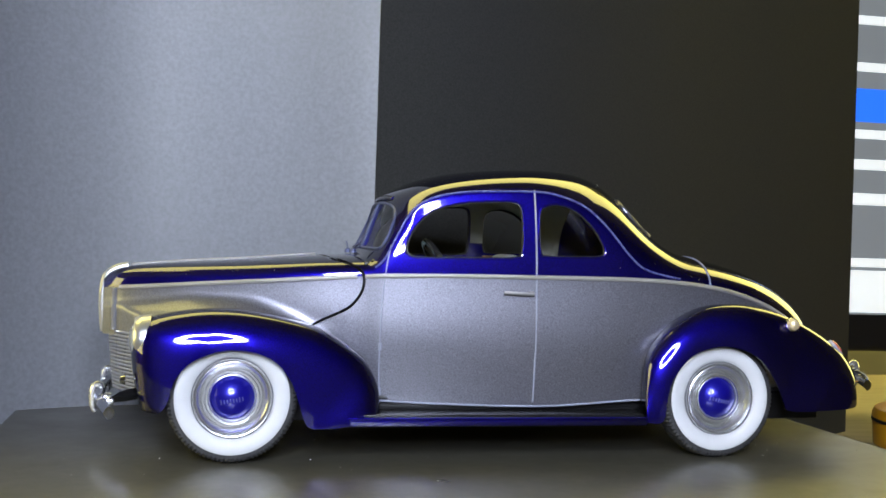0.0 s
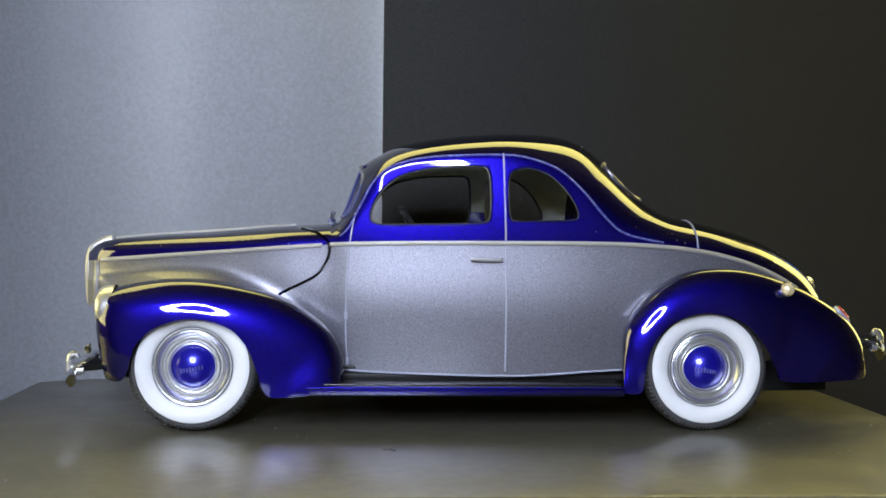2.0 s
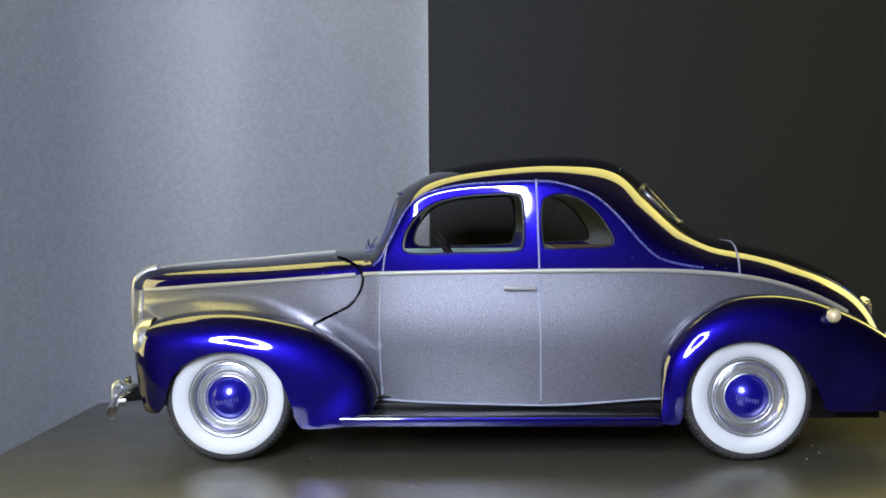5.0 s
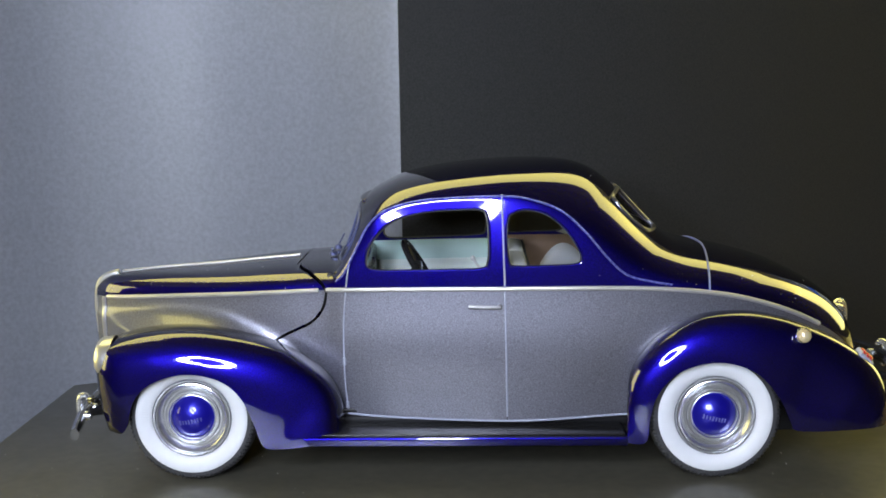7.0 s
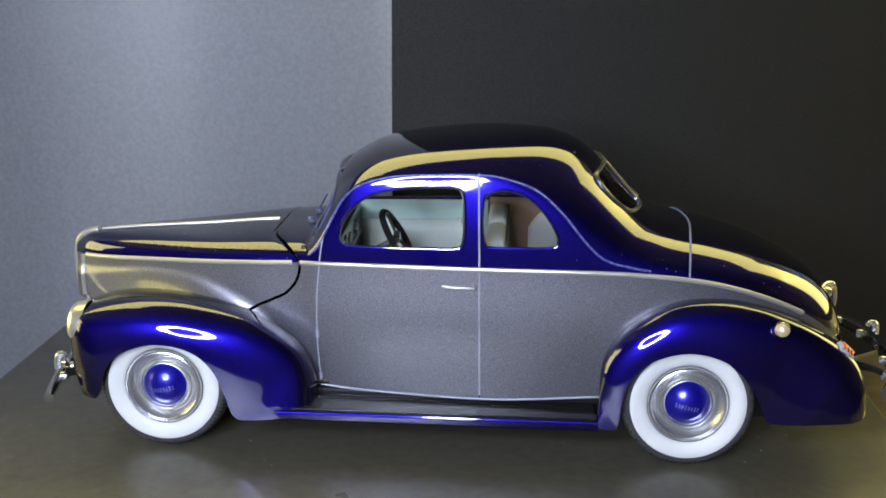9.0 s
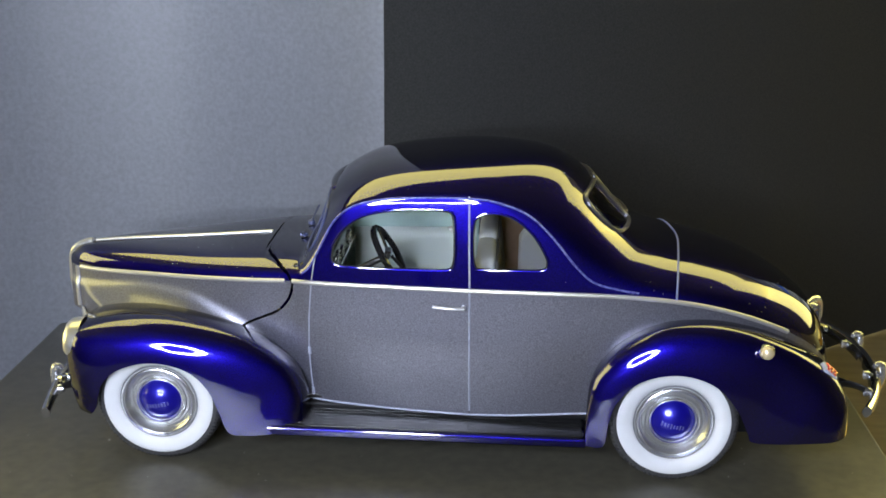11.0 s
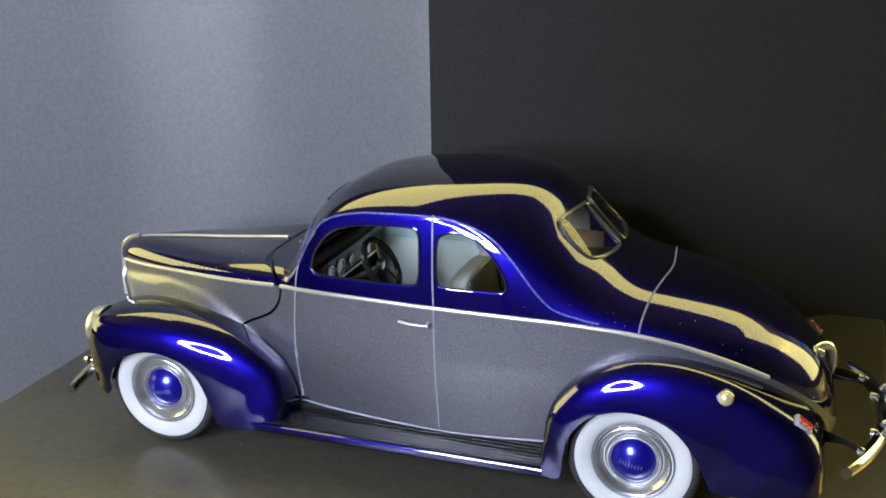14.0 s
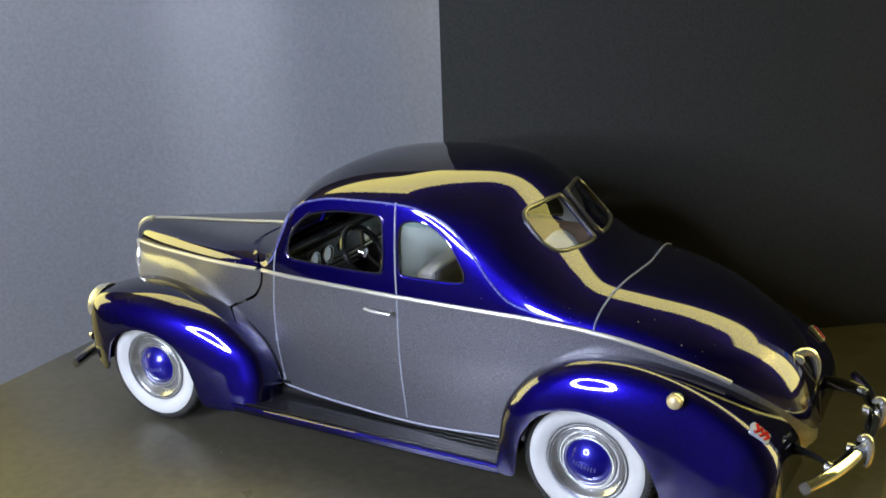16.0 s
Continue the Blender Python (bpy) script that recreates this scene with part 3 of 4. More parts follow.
for s in (-1, 1):
    doors[s] = split(body_lower, "door", lambda x, y, z: s * y > 0 and door_x(DOOR_FRONT, z) < x < door_x(DOOR_REAR, z), "silver-grey closed door")

body_upper = part("upper_body", *grid(upper_rows()), BLUE, car, "deep blue roof and cowl")
thick(body_upper, 0.016)
cut(body_upper, prism(DOOR_WINDOW, "y", -1, 1), prism(QUARTER_WINDOW, "y", -1, 1), prism(REAR_PANE, "x", 0.8, 1.35), prism(flip(REAR_PANE), "x", 0.8, 1.35),
    prism(SCREEN_PANE, "x", -0.95, -0.3), prism(flip(SCREEN_PANE), "x", -0.95, -0.3), slit)
LID_LINE = np.array([(1.485 - 0.125 * math.sqrt(y * y + 0.008), y) for y in np.linspace(-0.75, 0.75, 41)])
cut(body_upper, prism(ribbon(LID_LINE, 0.005), "z", 0.93, 1.4))
split(body_upper, "trunk_lid", lambda x, y, z: x > np.interp(y, LID_LINE[:, 1], LID_LINE[:, 0]), "deep blue trunk lid")
split(body_upper, "hood_top", lambda x, y, z: x < hood_x(z), "deep blue hood top")


def on_side(line, side, proud=0.0):
    return [(x, side * (side_y(x, z) + proud), z) for x, z in line]


def on_rear(line, proud, x0=0.85, x1=1.35):
    """Points on the cabin's back or front, found along x."""
    out = []
    for y, z in line:
        a, b = x0, x1
        inside = lambda x: z < top_z(x) and abs(y) < side_y(x, z)
        for _ in range(40):
            c = (a + b) / 2
            a, b = (c, b) if inside(c) else (a, c)
        out.append((a + proud, y, z))
    return out


def fill(points):
    """A pane over a closed line, domed through its middle."""
    p = np.array(points)
    rows = [p.mean(0) + (p - p.mean(0)) * k for k in (1.0, 0.66, 0.33, 0.02)]
    v, f = grid([list(map(tuple, r)) for r in rows], False, True)
    return v, f + [tuple(range(3 * len(p), 4 * len(p)))]


BELT_X = np.concatenate([np.linspace(-2.06, -0.735, 40), [-0.70], np.linspace(-0.69, 2.05, 80)])
ARCH = spline([(-0.634, 1.067), (-0.58, 1.125), (-0.508, 1.267), (-0.445, 1.38), (-0.35, 1.462), (-0.189, 1.510), (0.005, 1.528), (0.288, 1.536), (0.429, 1.52),
               (0.594, 1.46), (0.727, 1.347), (0.861, 1.19), (0.962, 1.105), (1.095, 1.068), (1.2, 1.05)], 90)
for s in (-1, 1):
    part("belt_moulding", *tube(on_side([(x, belt_z(x)) for x in BELT_X[BELT_X < -0.72]], s, 0.002), 0.013, 8), TRIM, car, "slim bright hood moulding")
    part("belt_moulding", *tube(on_side([(x, belt_z(x)) for x in BELT_X[BELT_X > -0.70]], s, 0.002), 0.013, 8), TRIM, car, "slim bright belt moulding")
    part("roof_crease", *tube(on_side(ARCH, s, 0.0), 0.006, 8), WORNBLUE, car, "worn pale blue edge along the roof crease")
    part("door_seam", *tube(on_side(DOOR_FRONT, s, 0.0), 0.0045, 6), SEAM, car, "fine pale door edge")
    part("door_seam", *tube(on_side(DOOR_REAR, s, 0.0), 0.0055, 6), SEAM, car, "fine pale door edge")
    line = [(x, sill_z(x) + 0.004) for x in np.linspace(-0.59, 0.97, 50)]
    part("sill_trim", *tube(on_side(line, s, 0.003), 0.0055, 6), SEAM, car, "pale line along the sill")
    for outline, name in ((DOOR_WINDOW, "door_window"), (QUARTER_WINDOW, "quarter_window")):
        ring_pts = on_side(outline, s, 0.0)
        w = new(name)
        w.parent = car
        part("window_frame", *tube(ring_pts, 0.0055, 8, True, up=(0, 1, 0)), BLUE, w, "blue rounded window surround")
        if name == "quarter_window":
            pane = part("pane", *fill(on_side(outline, s, -0.008)), GLASS, w, "clear quarter glass")
            pane.visible_shadow = False
        part("window_gasket", *tube(on_side(spline(np.mean(outline, 0) + (outline - np.mean(outline, 0)) * 0.975, 90, True), s, -0.004), 0.006, 6, True, up=(0, 1, 0)), DARKTRIM, w, "thin dark inner rim")
    # rear pane
    o = REAR_PANE if s < 0 else np.array(flip(REAR_PANE))
    mid = np.mean(o, 0)
    w = part("rear_window", *grid([on_rear(mid + (np.array(o) - mid) * k, -0.003) for k in (1.0, 0.8, 0.6, 0.4, 0.2, 0.01)], False, True), GLASS, car, "curved rear glass pane")
    w.visible_shadow = False
    part("window_frame", *tube(on_rear(o, 0.004), 0.012, 10, True, up=(1, 0, 0)), REARFRAME, w, "dark chrome rear window frame")
    o = SCREEN_PANE if s < 0 else np.array(flip(SCREEN_PANE))
    pts = [(x, y, z) for x, y, z in on_rear(o, 0.006, -0.40, -0.9)]
    w = part("windshield", *fill(pts), GLASS, car, "clear split windshield pane")
    w.visible_shadow = False
    part("window_frame", *tube([(x - 0.008, y, z) for x, y, z in pts], 0.008, 8, True, up=(1, 0, 0)), DARKCHROME, w, "dark windshield rim")
    # door handle
    hx = np.linspace(0.10, 0.272, 14)
    bar = tube([(x, s * (side_y(x, 0.945) + 0.028 + 0.01 * math.sin((x - 0.1) / 0.172 * math.pi)), 0.946 - 0.004 * (x - 0.1) / 0.17) for x in hx], 0.0125, 8, flat=0.8)
    boss = lathe([(0, 0.03), (0.012, 0.028), (0.014, 0.0)], (0.265, s * side_y(0.265, 0.944) - (0.03 if s < 0 else 0), 0.944), "y", 16)
    part("door_handle", *join(bar, boss), SATIN, doors[s], "chrome door handle")


# ---- fenders ----
def fender(lip, crest, y_lip, y_crest, y_in, drop, blunt, steps=96, rings=24):
    """A fender skin between its lower lip and its crest, then in to the body."""
    a, b = spline(lip, steps), spline(crest, steps)
    k = np.linspace(0, 1, steps)
    kl, kc, ki = (np.interp(k, np.linspace(0, 1, len(q)), q) for q in (y_lip, y_crest, y_in))
    rows = []
    for i in range(steps):
        row = []
        for t in np.linspace(0, math.pi / 2, rings):
            g, h = math.sin(t) ** 0.98, math.cos(t) ** np.interp(i / steps, blunt[0], blunt[1])
            p = a[i] + (b[i] - a[i]) * g
            row.append((p[0], -(kc[i] + (kl[i] - kc[i]) * h), p[1]))
        for t in (0.25, 0.5, 0.75, 1.0):
            row.append((b[i][0] + (0.06 * t * t if i < steps * 0.3 else 0), -(kc[i] + (ki[i] - kc[i]) * t), b[i][1] - drop * t * t))
        rows.append(row)
    return grid(rows)


FRONT = fender(
    [(-1.86, 0.272), (-1.80, 0.276), (-1.762, 0.33), (-1.745, 0.40), (-1.71, 0.48), (-1.635, 0.553), (-1.515, 0.602), (-1.415, 0.614), (-1.30, 0.598), (-1.195, 0.545), (-1.118, 0.45), (-1.07, 0.33), (-1.02, 0.203), (-0.91, 0.190), (-0.79, 0.20)],
    [(-1.90, 0.285), (-1.925, 0.36), (-1.948, 0.46), (-1.962, 0.57), (-1.955, 0.675), (-1.905, 0.752), (-1.76, 0.797), (-1.57, 0.822), (-1.36, 0.818), (-1.13, 0.778), (-0.93, 0.717), (-0.76, 0.613), (-0.67, 0.525), (-0.612, 0.40), (-0.60, 0.262)],
    [0.76, 0.80, 0.815, 0.825, 0.83, 0.835, 0.84, 0.84, 0.84, 0.835, 0.83, 0.825, 0.82, 0.82, 0.815],
    [0.66, 0.60, 0.56, 0.56, 0.58, 0.60, 0.61, 0.61, 0.60, 0.595, 0.59, 0.585, 0.58, 0.578, 0.575],
    [0.38, 0.36, 0.32, 0.28, 0.25, 0.22, 0.24, 0.30, 0.36, 0.42, 0.46, 0.50, 0.53, 0.55, 0.56], 0.05, ((0, 0.12, 0.35, 0.45, 0.7, 1), (0.42, 0.42, 0.6, 0.74, 0.6, 0.42)))
REAR = fender(
    [(0.95, 0.215), (1.045, 0.222), (1.066, 0.36), (1.103, 0.487), (1.216, 0.612), (1.411, 0.664), (1.608, 0.612), (1.741, 0.472), (1.808, 0.335), (1.842, 0.286), (2.02, 0.280), (2.25, 0.290), (2.335, 0.30)],
    [(0.945, 0.30), (0.948, 0.40), (0.962, 0.55), (1.02, 0.668), (1.14, 0.79), (1.34, 0.888), (1.58, 0.905), (1.80, 0.866), (1.985, 0.797), (2.15, 0.71), (2.28, 0.615), (2.352, 0.50), (2.37, 0.345)],
    [0.82, 0.825, 0.835, 0.84, 0.845, 0.845, 0.845, 0.84, 0.835, 0.835, 0.83, 0.81, 0.765],
    [0.80, 0.78, 0.735, 0.70, 0.685, 0.68, 0.68, 0.68, 0.67, 0.655, 0.635, 0.615, 0.60],
    [0.60, 0.60, 0.60, 0.60, 0.60, 0.58, 0.52, 0.48, 0.42, 0.38, 0.33, 0.28, 0.24], 0.03, ((0, 1), (0.76, 0.76)))

for s in (-1, 1):
    for name, vf in (("front_fender", FRONT), ("rear_fender", REAR)):
        fen = part(name, *(vf if s < 0 else mirror(vf)), BLUE, car, "deep blue rounded " + name.replace("_", " "))
        thick(fen, 0.014)
        smooth(fen.data, 40)
    # running board
    rb = part("running_board", *box(-0.80, 0.955, min(s * 0.52, s * 0.815), max(s * 0.52, s * 0.815), 0.195, 0.252, 0.012), BLUE, car, "blue-edged running board")
    part("step_mat", *box(-0.785, 0.935, min(s * 0.56, s * 0.80), max(s * 0.56, s * 0.80), 0.25, 0.262, 0.004), MAT, rb, "ribbed black rubber step mat")
    for k in range(6):
        y = s * (0.59 + 0.036 * k)
        part("rib", *tube([(-0.775, y, 0.2600), (0.925, y, 0.2600)], 0.0032, 6), MAT, rb)
    part("edge_strip", *tube([(-0.80, s * 0.816, 0.243), (0.95, s * 0.816, 0.243)], 0.008, 8), BLUE, rb, "rolled blue running board edge")


# ---- wheels ----
def build_wheel():
    """A wheel about its hub, its face towards -y."""
    w = new("wheel")
    w.parent = car
    steps = 180
    shape = [(0.20, 0.07), (0.20, -0.045), (0.23, -0.062), (0.28, -0.0745), (0.308, -0.0755), (0.332, -0.073), (0.345, -0.065), (0.354, -0.048), (0.357, 0.01), (0.354, 0.066), (0.345, 0.082), (0.326, 0.092), (0.27, 0.095), (0.20, 0.07)]
    rows = []
    for i, a in enumerate(np.linspace(0, 2 * math.pi, steps, endpoint=False)):
        row = []
        for j, (r, h) in enumerate(shape):
            r = r - (0.0085 if i % 2 and 5 <= j <= 10 and j != 8 else 0)
            row.append((r * math.cos(a), h, r * math.sin(a)))
        rows.append(row)
    tyre = part("tyre", *grid(rows, True, False), RUBBER, w, "black tyre with a notched tread", angle=25)
    part("whitewall", *lathe([(0.214, -0.050), (0.221, -0.062), (0.232, -0.070), (0.250, -0.0765), (0.272, -0.0815), (0.292, -0.081), (0.305, -0.0775), (0.310, -0.074), (0.311, -0.066)], (0, 0, 0), "y", 96), WHITE, w, "broad white tyre sidewall")
    part("trim_ring", *lathe([(0.122, -0.030), (0.126, -0.046), (0.131, -0.053), (0.138, -0.053), (0.146, -0.046), (0.151, -0.034), (0.160, -0.034), (0.172, -0.046), (0.184, -0.062), (0.191, -0.068), (0.196, -0.066), (0.198, -0.058), (0.201, -0.066),
                              (0.205, -0.074), (0.210, -0.075), (0.214, -0.070), (0.216, -0.060), (0.217, 0.0)], (0, 0, 0), "y", 96), WHEELCHROME, w, "stepped chrome trim ring")
    for r, h in ((0.1985, -0.061), (0.2165, -0.066), (0.1495, -0.040)):
        part("groove", *lathe([(r - 0.0022, h), (r, h - 0.0035), (r + 0.0022, h)], (0, 0, 0), "y", 72), GROOVE, w, "dark groove in the trim ring")
    cap = part("hub_cap", *lathe([(0.0001, -0.094)] + [(0.15 * math.sin(k), 0.056 - 0.15 * math.cos(k)) for k in np.linspace(0.03, 0.93, 16)] + [(0.122, -0.02)], (0, 0, 0), "y", 64), HUBBLUE, w, "domed blue hub cap")
    part("cap_rim", *lathe([(0.118, -0.034), (0.122, -0.044), (0.128, -0.042), (0.130, -0.030)], (0, 0, 0), "y", 64), RIM, w, "fine chrome cap rim")
    for k in range(8):
        x = -0.062 + 0.0165 * k
        dome = lambda x, z: 0.056 - math.sqrt(0.15 ** 2 - x * x - z * z)
        hgt = 0.020 if k % 3 else 0.026
        part("script_bar", *tube([(x, dome(x, z) - 0.0005, z) for z in np.linspace(-0.012 - hgt / 2, -0.012 + hgt / 2, 4)], 0.0045, 6, up=(1, 0, 0)), SCRIPT, cap, "pale worn lettering bar")
    part("brake_drum", *lathe([(0, 0.06), (0.19, 0.06), (0.19, 0.02), (0, 0.02)], (0, 0, 0), "y", 40), BLACK, w)
    return w


wheel = build_wheel()
YW, HUB_Z = 0.698, 0.350
poses = [pose(x * S, s * YW * S, HUB_Z * S, 0, turn, 0 if s < 0 else 180) for x, s, turn in ((1.4225, -1, 12), (-1.4225, 1, 0), (1.4225, 1, 0))]
for m in poses:
    copy_thing(wheel, m)
wheel.matrix_basis = pose(-1.4225 * S, -YW * S, HUB_Z * S, 0, -10, 0)

# chassis and axles
part("chassis", *join(box(-1.70, 2.2, -0.42, 0.42, 0.24, 0.33, 0.02), box(-0.75, 1.0, -0.58, 0.58, 0.245, 0.30, 0.02)), BLACK, car, "black floor pan")
for x in (-1.4225, 1.4225):
    part("axle", *tube([(x, -0.65, 0.345), (x, 0.65, 0.345)], 0.05, 12), BLACK, car)
for s in (-1, 1):
    part("frame_rail", *box(-1.70, 2.22, min(s * 0.48, s * 0.53), max(s * 0.48, s * 0.53), 0.19, 0.36, 0.01), BLACK, car, "black chassis rail")
part("exhaust", *tube([(-0.6, 0.2, 0.2), (1.2, 0.25, 0.2), (2.2, 0.3, 0.22)], 0.03, 10), BLACK, car)
part("tail_pan", *box(1.9, 2.36, -0.5, 0.5, 0.30, 0.38, 0.02), SILVER, car, "silver lower tail panel")

# ---- nose, grille, lamps ----
nose = [(-2.15, 0, 0.64), (-2.158, 0, 0.72), (-2.163, 0, 0.82), (-2.160, 0, 0.90), (-2.145, 0, 0.965), (-2.11, 0, 1.0), (-2.06, 0, 1.022), (-2.02, 0, 1.030)]
part("nose_trim", *tube(spline(nose, 40), 0.022, 12, flat=0.9, up=(0, 1, 0)), RIM, car, "chrome prow strip")
strip = [(x, 0, top_z(x) + 0.003) for x in np.linspace(-2.0, -0.915, 40)]
part("hood_strip", *tube(strip, 0.015, 10, flat=0.7), RIM, car, "long chrome hood centre strip")
for s in (-1, 1):
    corner = [(-2.09, s * (side_y(-2.09, z) + 0.004), z) for z in (0.66, 0.72, 0.78, 0.84, 0.90)]
    part("nose_rib", *tube(spline(corner, 24), 0.015, 8, up=(0, 1, 0)), RIM, car)
    g = part("grille", *box(-1.97, -1.84, min(s * 0.02, s * 0.27), max(s * 0.02, s * 0.27), 0.30, 0.66, 0.01), BLACK, car, "chrome horizontal-bar grille half")
    for k in range(17):
        z = 0.32 + 0.0205 * k
        part("grille_bar", *tube([(-2.12 + 0.1 * (0.66 - z), s * 0.03, z), (-2.075 + 0.06 * (0.66 - z), s * 0.12, z), (-2.0 + 0.03 * (0.66 - z), s * 0.26, z), (-1.91, s * 0.36, z)], 0.0085, 6), RIM, g)
    lampc = (-1.925, s * 0.64, 0.648)
    hl = part("headlamp", *lathe([(0.0001, -0.052), (0.05, -0.046), (0.085, -0.03), (0.10, 0.0)], lampc, "x", 32), LENSGLASS, car, "domed headlamp lens")
    rows = []
    for k in np.linspace(0, 2 * math.pi, 48, endpoint=False):
        low = 1.0 + 1.0 * max(0.0, -math.sin(k)) ** 3
        cy, cz = math.cos(k) * (1.0 if math.sin(k) > 0 else 1 - 0.3 * math.sin(k) ** 2), math.sin(k) * low
        rows.append([(lampc[0] + dx + 0.09 * max(0, -math.sin(k)) ** 2, lampc[1] + s * r * cy, lampc[2] + r * cz) for r, dx in ((0.094, -0.010), (0.102, -0.022), (0.116, -0.022), (0.127, -0.010), (0.134, 0.018), (0.138, 0.065))])
    part("bezel", *grid(rows, True, False), RIM, hl, "teardrop bright headlamp bezel")
    part("parking_lamp", *lathe([(0.0001, -0.03), (0.02, -0.025), (0.03, 0.0)], (-1.985, s * 0.70, 0.44), "x", 16), CHROME, car)

# ---- bumpers ----
def bumper(x_mid, bend, ahead, z, name, guards, half=0.82):
    b = new(name)
    b.parent = car
    tagged(b, "polished chrome " + name.replace("_", " "))
    line = [(x_mid - ahead * bend * (abs(y) / 0.8) ** 2.2, y, z - 0.02 * (abs(y) / 0.8) ** 2) for y in np.linspace(-half, half, 41)]
    rows = []
    for i, p in enumerate(line):
        taper = 1 - 0.2 * (abs(p[1]) / half) ** 6
        row = []
        for k in np.linspace(0, 2 * math.pi, 14, endpoint=False):
            row.append((p[0] + ahead * (0.016 * math.cos(k) + 0.012 * math.cos(k) ** 3), p[1], p[2] + 0.044 * taper * math.sin(k)))
        rows.append(row)
    v, f = grid(rows, False, True)
    part("bar", v, f + [tuple(range(14))[::-1], tuple(range(40 * 14, 41 * 14))], CHROME, b, "curved chrome blade")
    for y in guards:
        x = x_mid - ahead * bend * (abs(y) / 0.8) ** 2.2 + ahead * 0.03
        pts = [(x - ahead * 0.040, y, z + 0.055), (x - ahead * 0.028, y, z + 0.074), (x, y, z + 0.072), (x + ahead * 0.012, y, z + 0.03), (x + ahead * 0.010, y, z - 0.04), (x - ahead * 0.004, y, z - 0.075)]
        part("guard", *tube(spline(pts, 20), [0.014 + 0.007 * math.sin(math.pi * k / 19) for k in range(20)], 10, flat=1.1, up=(0, 1, 0)), WHEELCHROME, b, "bright chrome bumper guard")
    for s in (-1, 1):
        y1 = half * 0.68
        at = lambda y: x_mid - ahead * (bend * (abs(y) / 0.8) ** 2.2 + 0.035)
        arm = [(x_mid - ahead * 0.46, s * 0.36, z + 0.03), (x_mid - ahead * 0.32, s * 0.41, z + 0.04), (at(y1) - ahead * 0.08, s * y1 * 0.94, z + 0.03), (at(y1), s * y1, z + 0.005)]
        part("bracket", *tube(spline(arm, 16), 0.034, 8, flat=0.28, up=(1, 0, 0)), GLOSSBLACK, b, "glossy black flat bumper arm")
        strap = [(at(y), s * y, z) for y in np.linspace(y1, 0.06, 12)]
        part("back_strap", *tube(strap, 0.030, 8, flat=0.25, up=(1, 0, 0)), GLOSSBLACK, b, "black strap behind the blade")
        for y in (y1, abs(guards[0])):
            part("bolt", *lathe([(0.0001, 0.02), (0.022, 0.016), (0.026, 0.0), (0.026, -0.02)], (at(y) - ahead * 0.008, s * y, z + 0.005), "x", 14), WHEELCHROME, b, "chrome bracket bolt")
    return b


bumper(-2.15, 0.09, -1, 0.30, "front_bumper", (-0.40, 0.40))
bumper(2.655, 0.27, 1, 0.435, "rear_bumper", (-0.23, 0.23), 0.68)

# ---- tail ----
for s in (-1, 1):
    slope = Matrix.Translation((2.248 * S, s * 0.668 * S, 0.652 * S)) @ Matrix.Rotation(radians(-s * 22), 4, "X") @ Matrix.Rotation(radians(44), 4, "Y")
    tl = part("tail_lamp", *box(-0.054, 0.054, -0.034, 0.034, -0.03, 0.006, 0.010), SEAM, car, "chrome-framed red chevron tail lamp")
    tl.data.transform(slope)
    for x in (-0.028, 0.0, 0.028):
        lens = part("red_lens", *tube([(x - 0.009, -0.024, 0.005), (x + 0.010, 0.0, 0.010), (x - 0.009, 0.024, 0.005)], 0.009, 8), RED, tl, "red chevron lens")
        lens.data.transform(slope)
gas = part("fuel_cap", *lathe([(0.0001, -0.050), (0.018, -0.048), (0.032, -0.036), (0.037, -0.012), (0.035, 0.01)], (1.872, -0.785, 0.797), "y", 32), IVORY, car, "ivory and chrome fuel cap")
part("cap_rim", *lathe([(0.032, -0.012), (0.040, -0.016), (0.043, -0.004), (0.040, 0.01)], (1.872, -0.785, 0.797), "y", 32), CHROME, gas)
seam_line = []
for k in np.linspace(-1, 1, 61):
    h = 1 - k * k
    y = over_y(1.475, h)
    x = 1.485 - 0.125 * math.sqrt(y * y + 0.008)
    seam_line.append((x, (over_y(x, h) + 0.001) * (1 if k > 0 else -1), belt_z(x) + h * (top_z(x) - belt_z(x)) + 0.001))
part("trunk_seam", *tube(seam_line, 0.0055, 6), DECKEDGE, car, "fine pale deck lid edge")
hand = part("trunk_handle", *tube(spline([(2.262, -0.065, 0.80), (2.295, -0.02, 0.815), (2.33, 0.02, 0.80), (2.352, 0.045, 0.75), (2.362, 0.055, 0.68), (2.358, 0.06, 0.62)], 24), [0.018 + 0.010 * math.sin(math.pi * k / 23) - 0.013 * (k / 23) ** 2 for k in range(24)], 10, flat=0.8, up=(0, 1, 0)), WHEELCHROME, car, "curved chrome trunk handle")
part("handle_base", *lathe([(0.0001, 0.06), (0.020, 0.055), (0.030, 0.03), (0.032, -0.03)], (2.255, -0.06, 0.785), "x", 20), WHEELCHROME, hand)
for s in (-1, 1):
    wp = part("wiper", *tube([(-0.70, s * 0.12, 1.165), (-0.685, s * 0.30, 1.21)], 0.006, 6), DARKCHROME, car, "thin dark wiper")
    part("wiper_boss", *lathe([(0, 0.03), (0.02, 0.02), (0.022, 0)], (-0.70, s * 0.12, 1.145), "z", 12), DARKCHROME, wp)

visor = [[(x + 0.42 * y * y, y, 1.474 + 0.012 * (1 - (y / 0.33) ** 2) + dz) for x, dz in ((-0.538, 0.0), (-0.524, 0.008), (-0.49, 0.020))] for y in np.linspace(-0.27, 0.27, 21)]
thick(part("sun_visor", *grid(visor), BLUE, car, "narrow blue lip over the windshield"), 0.012)
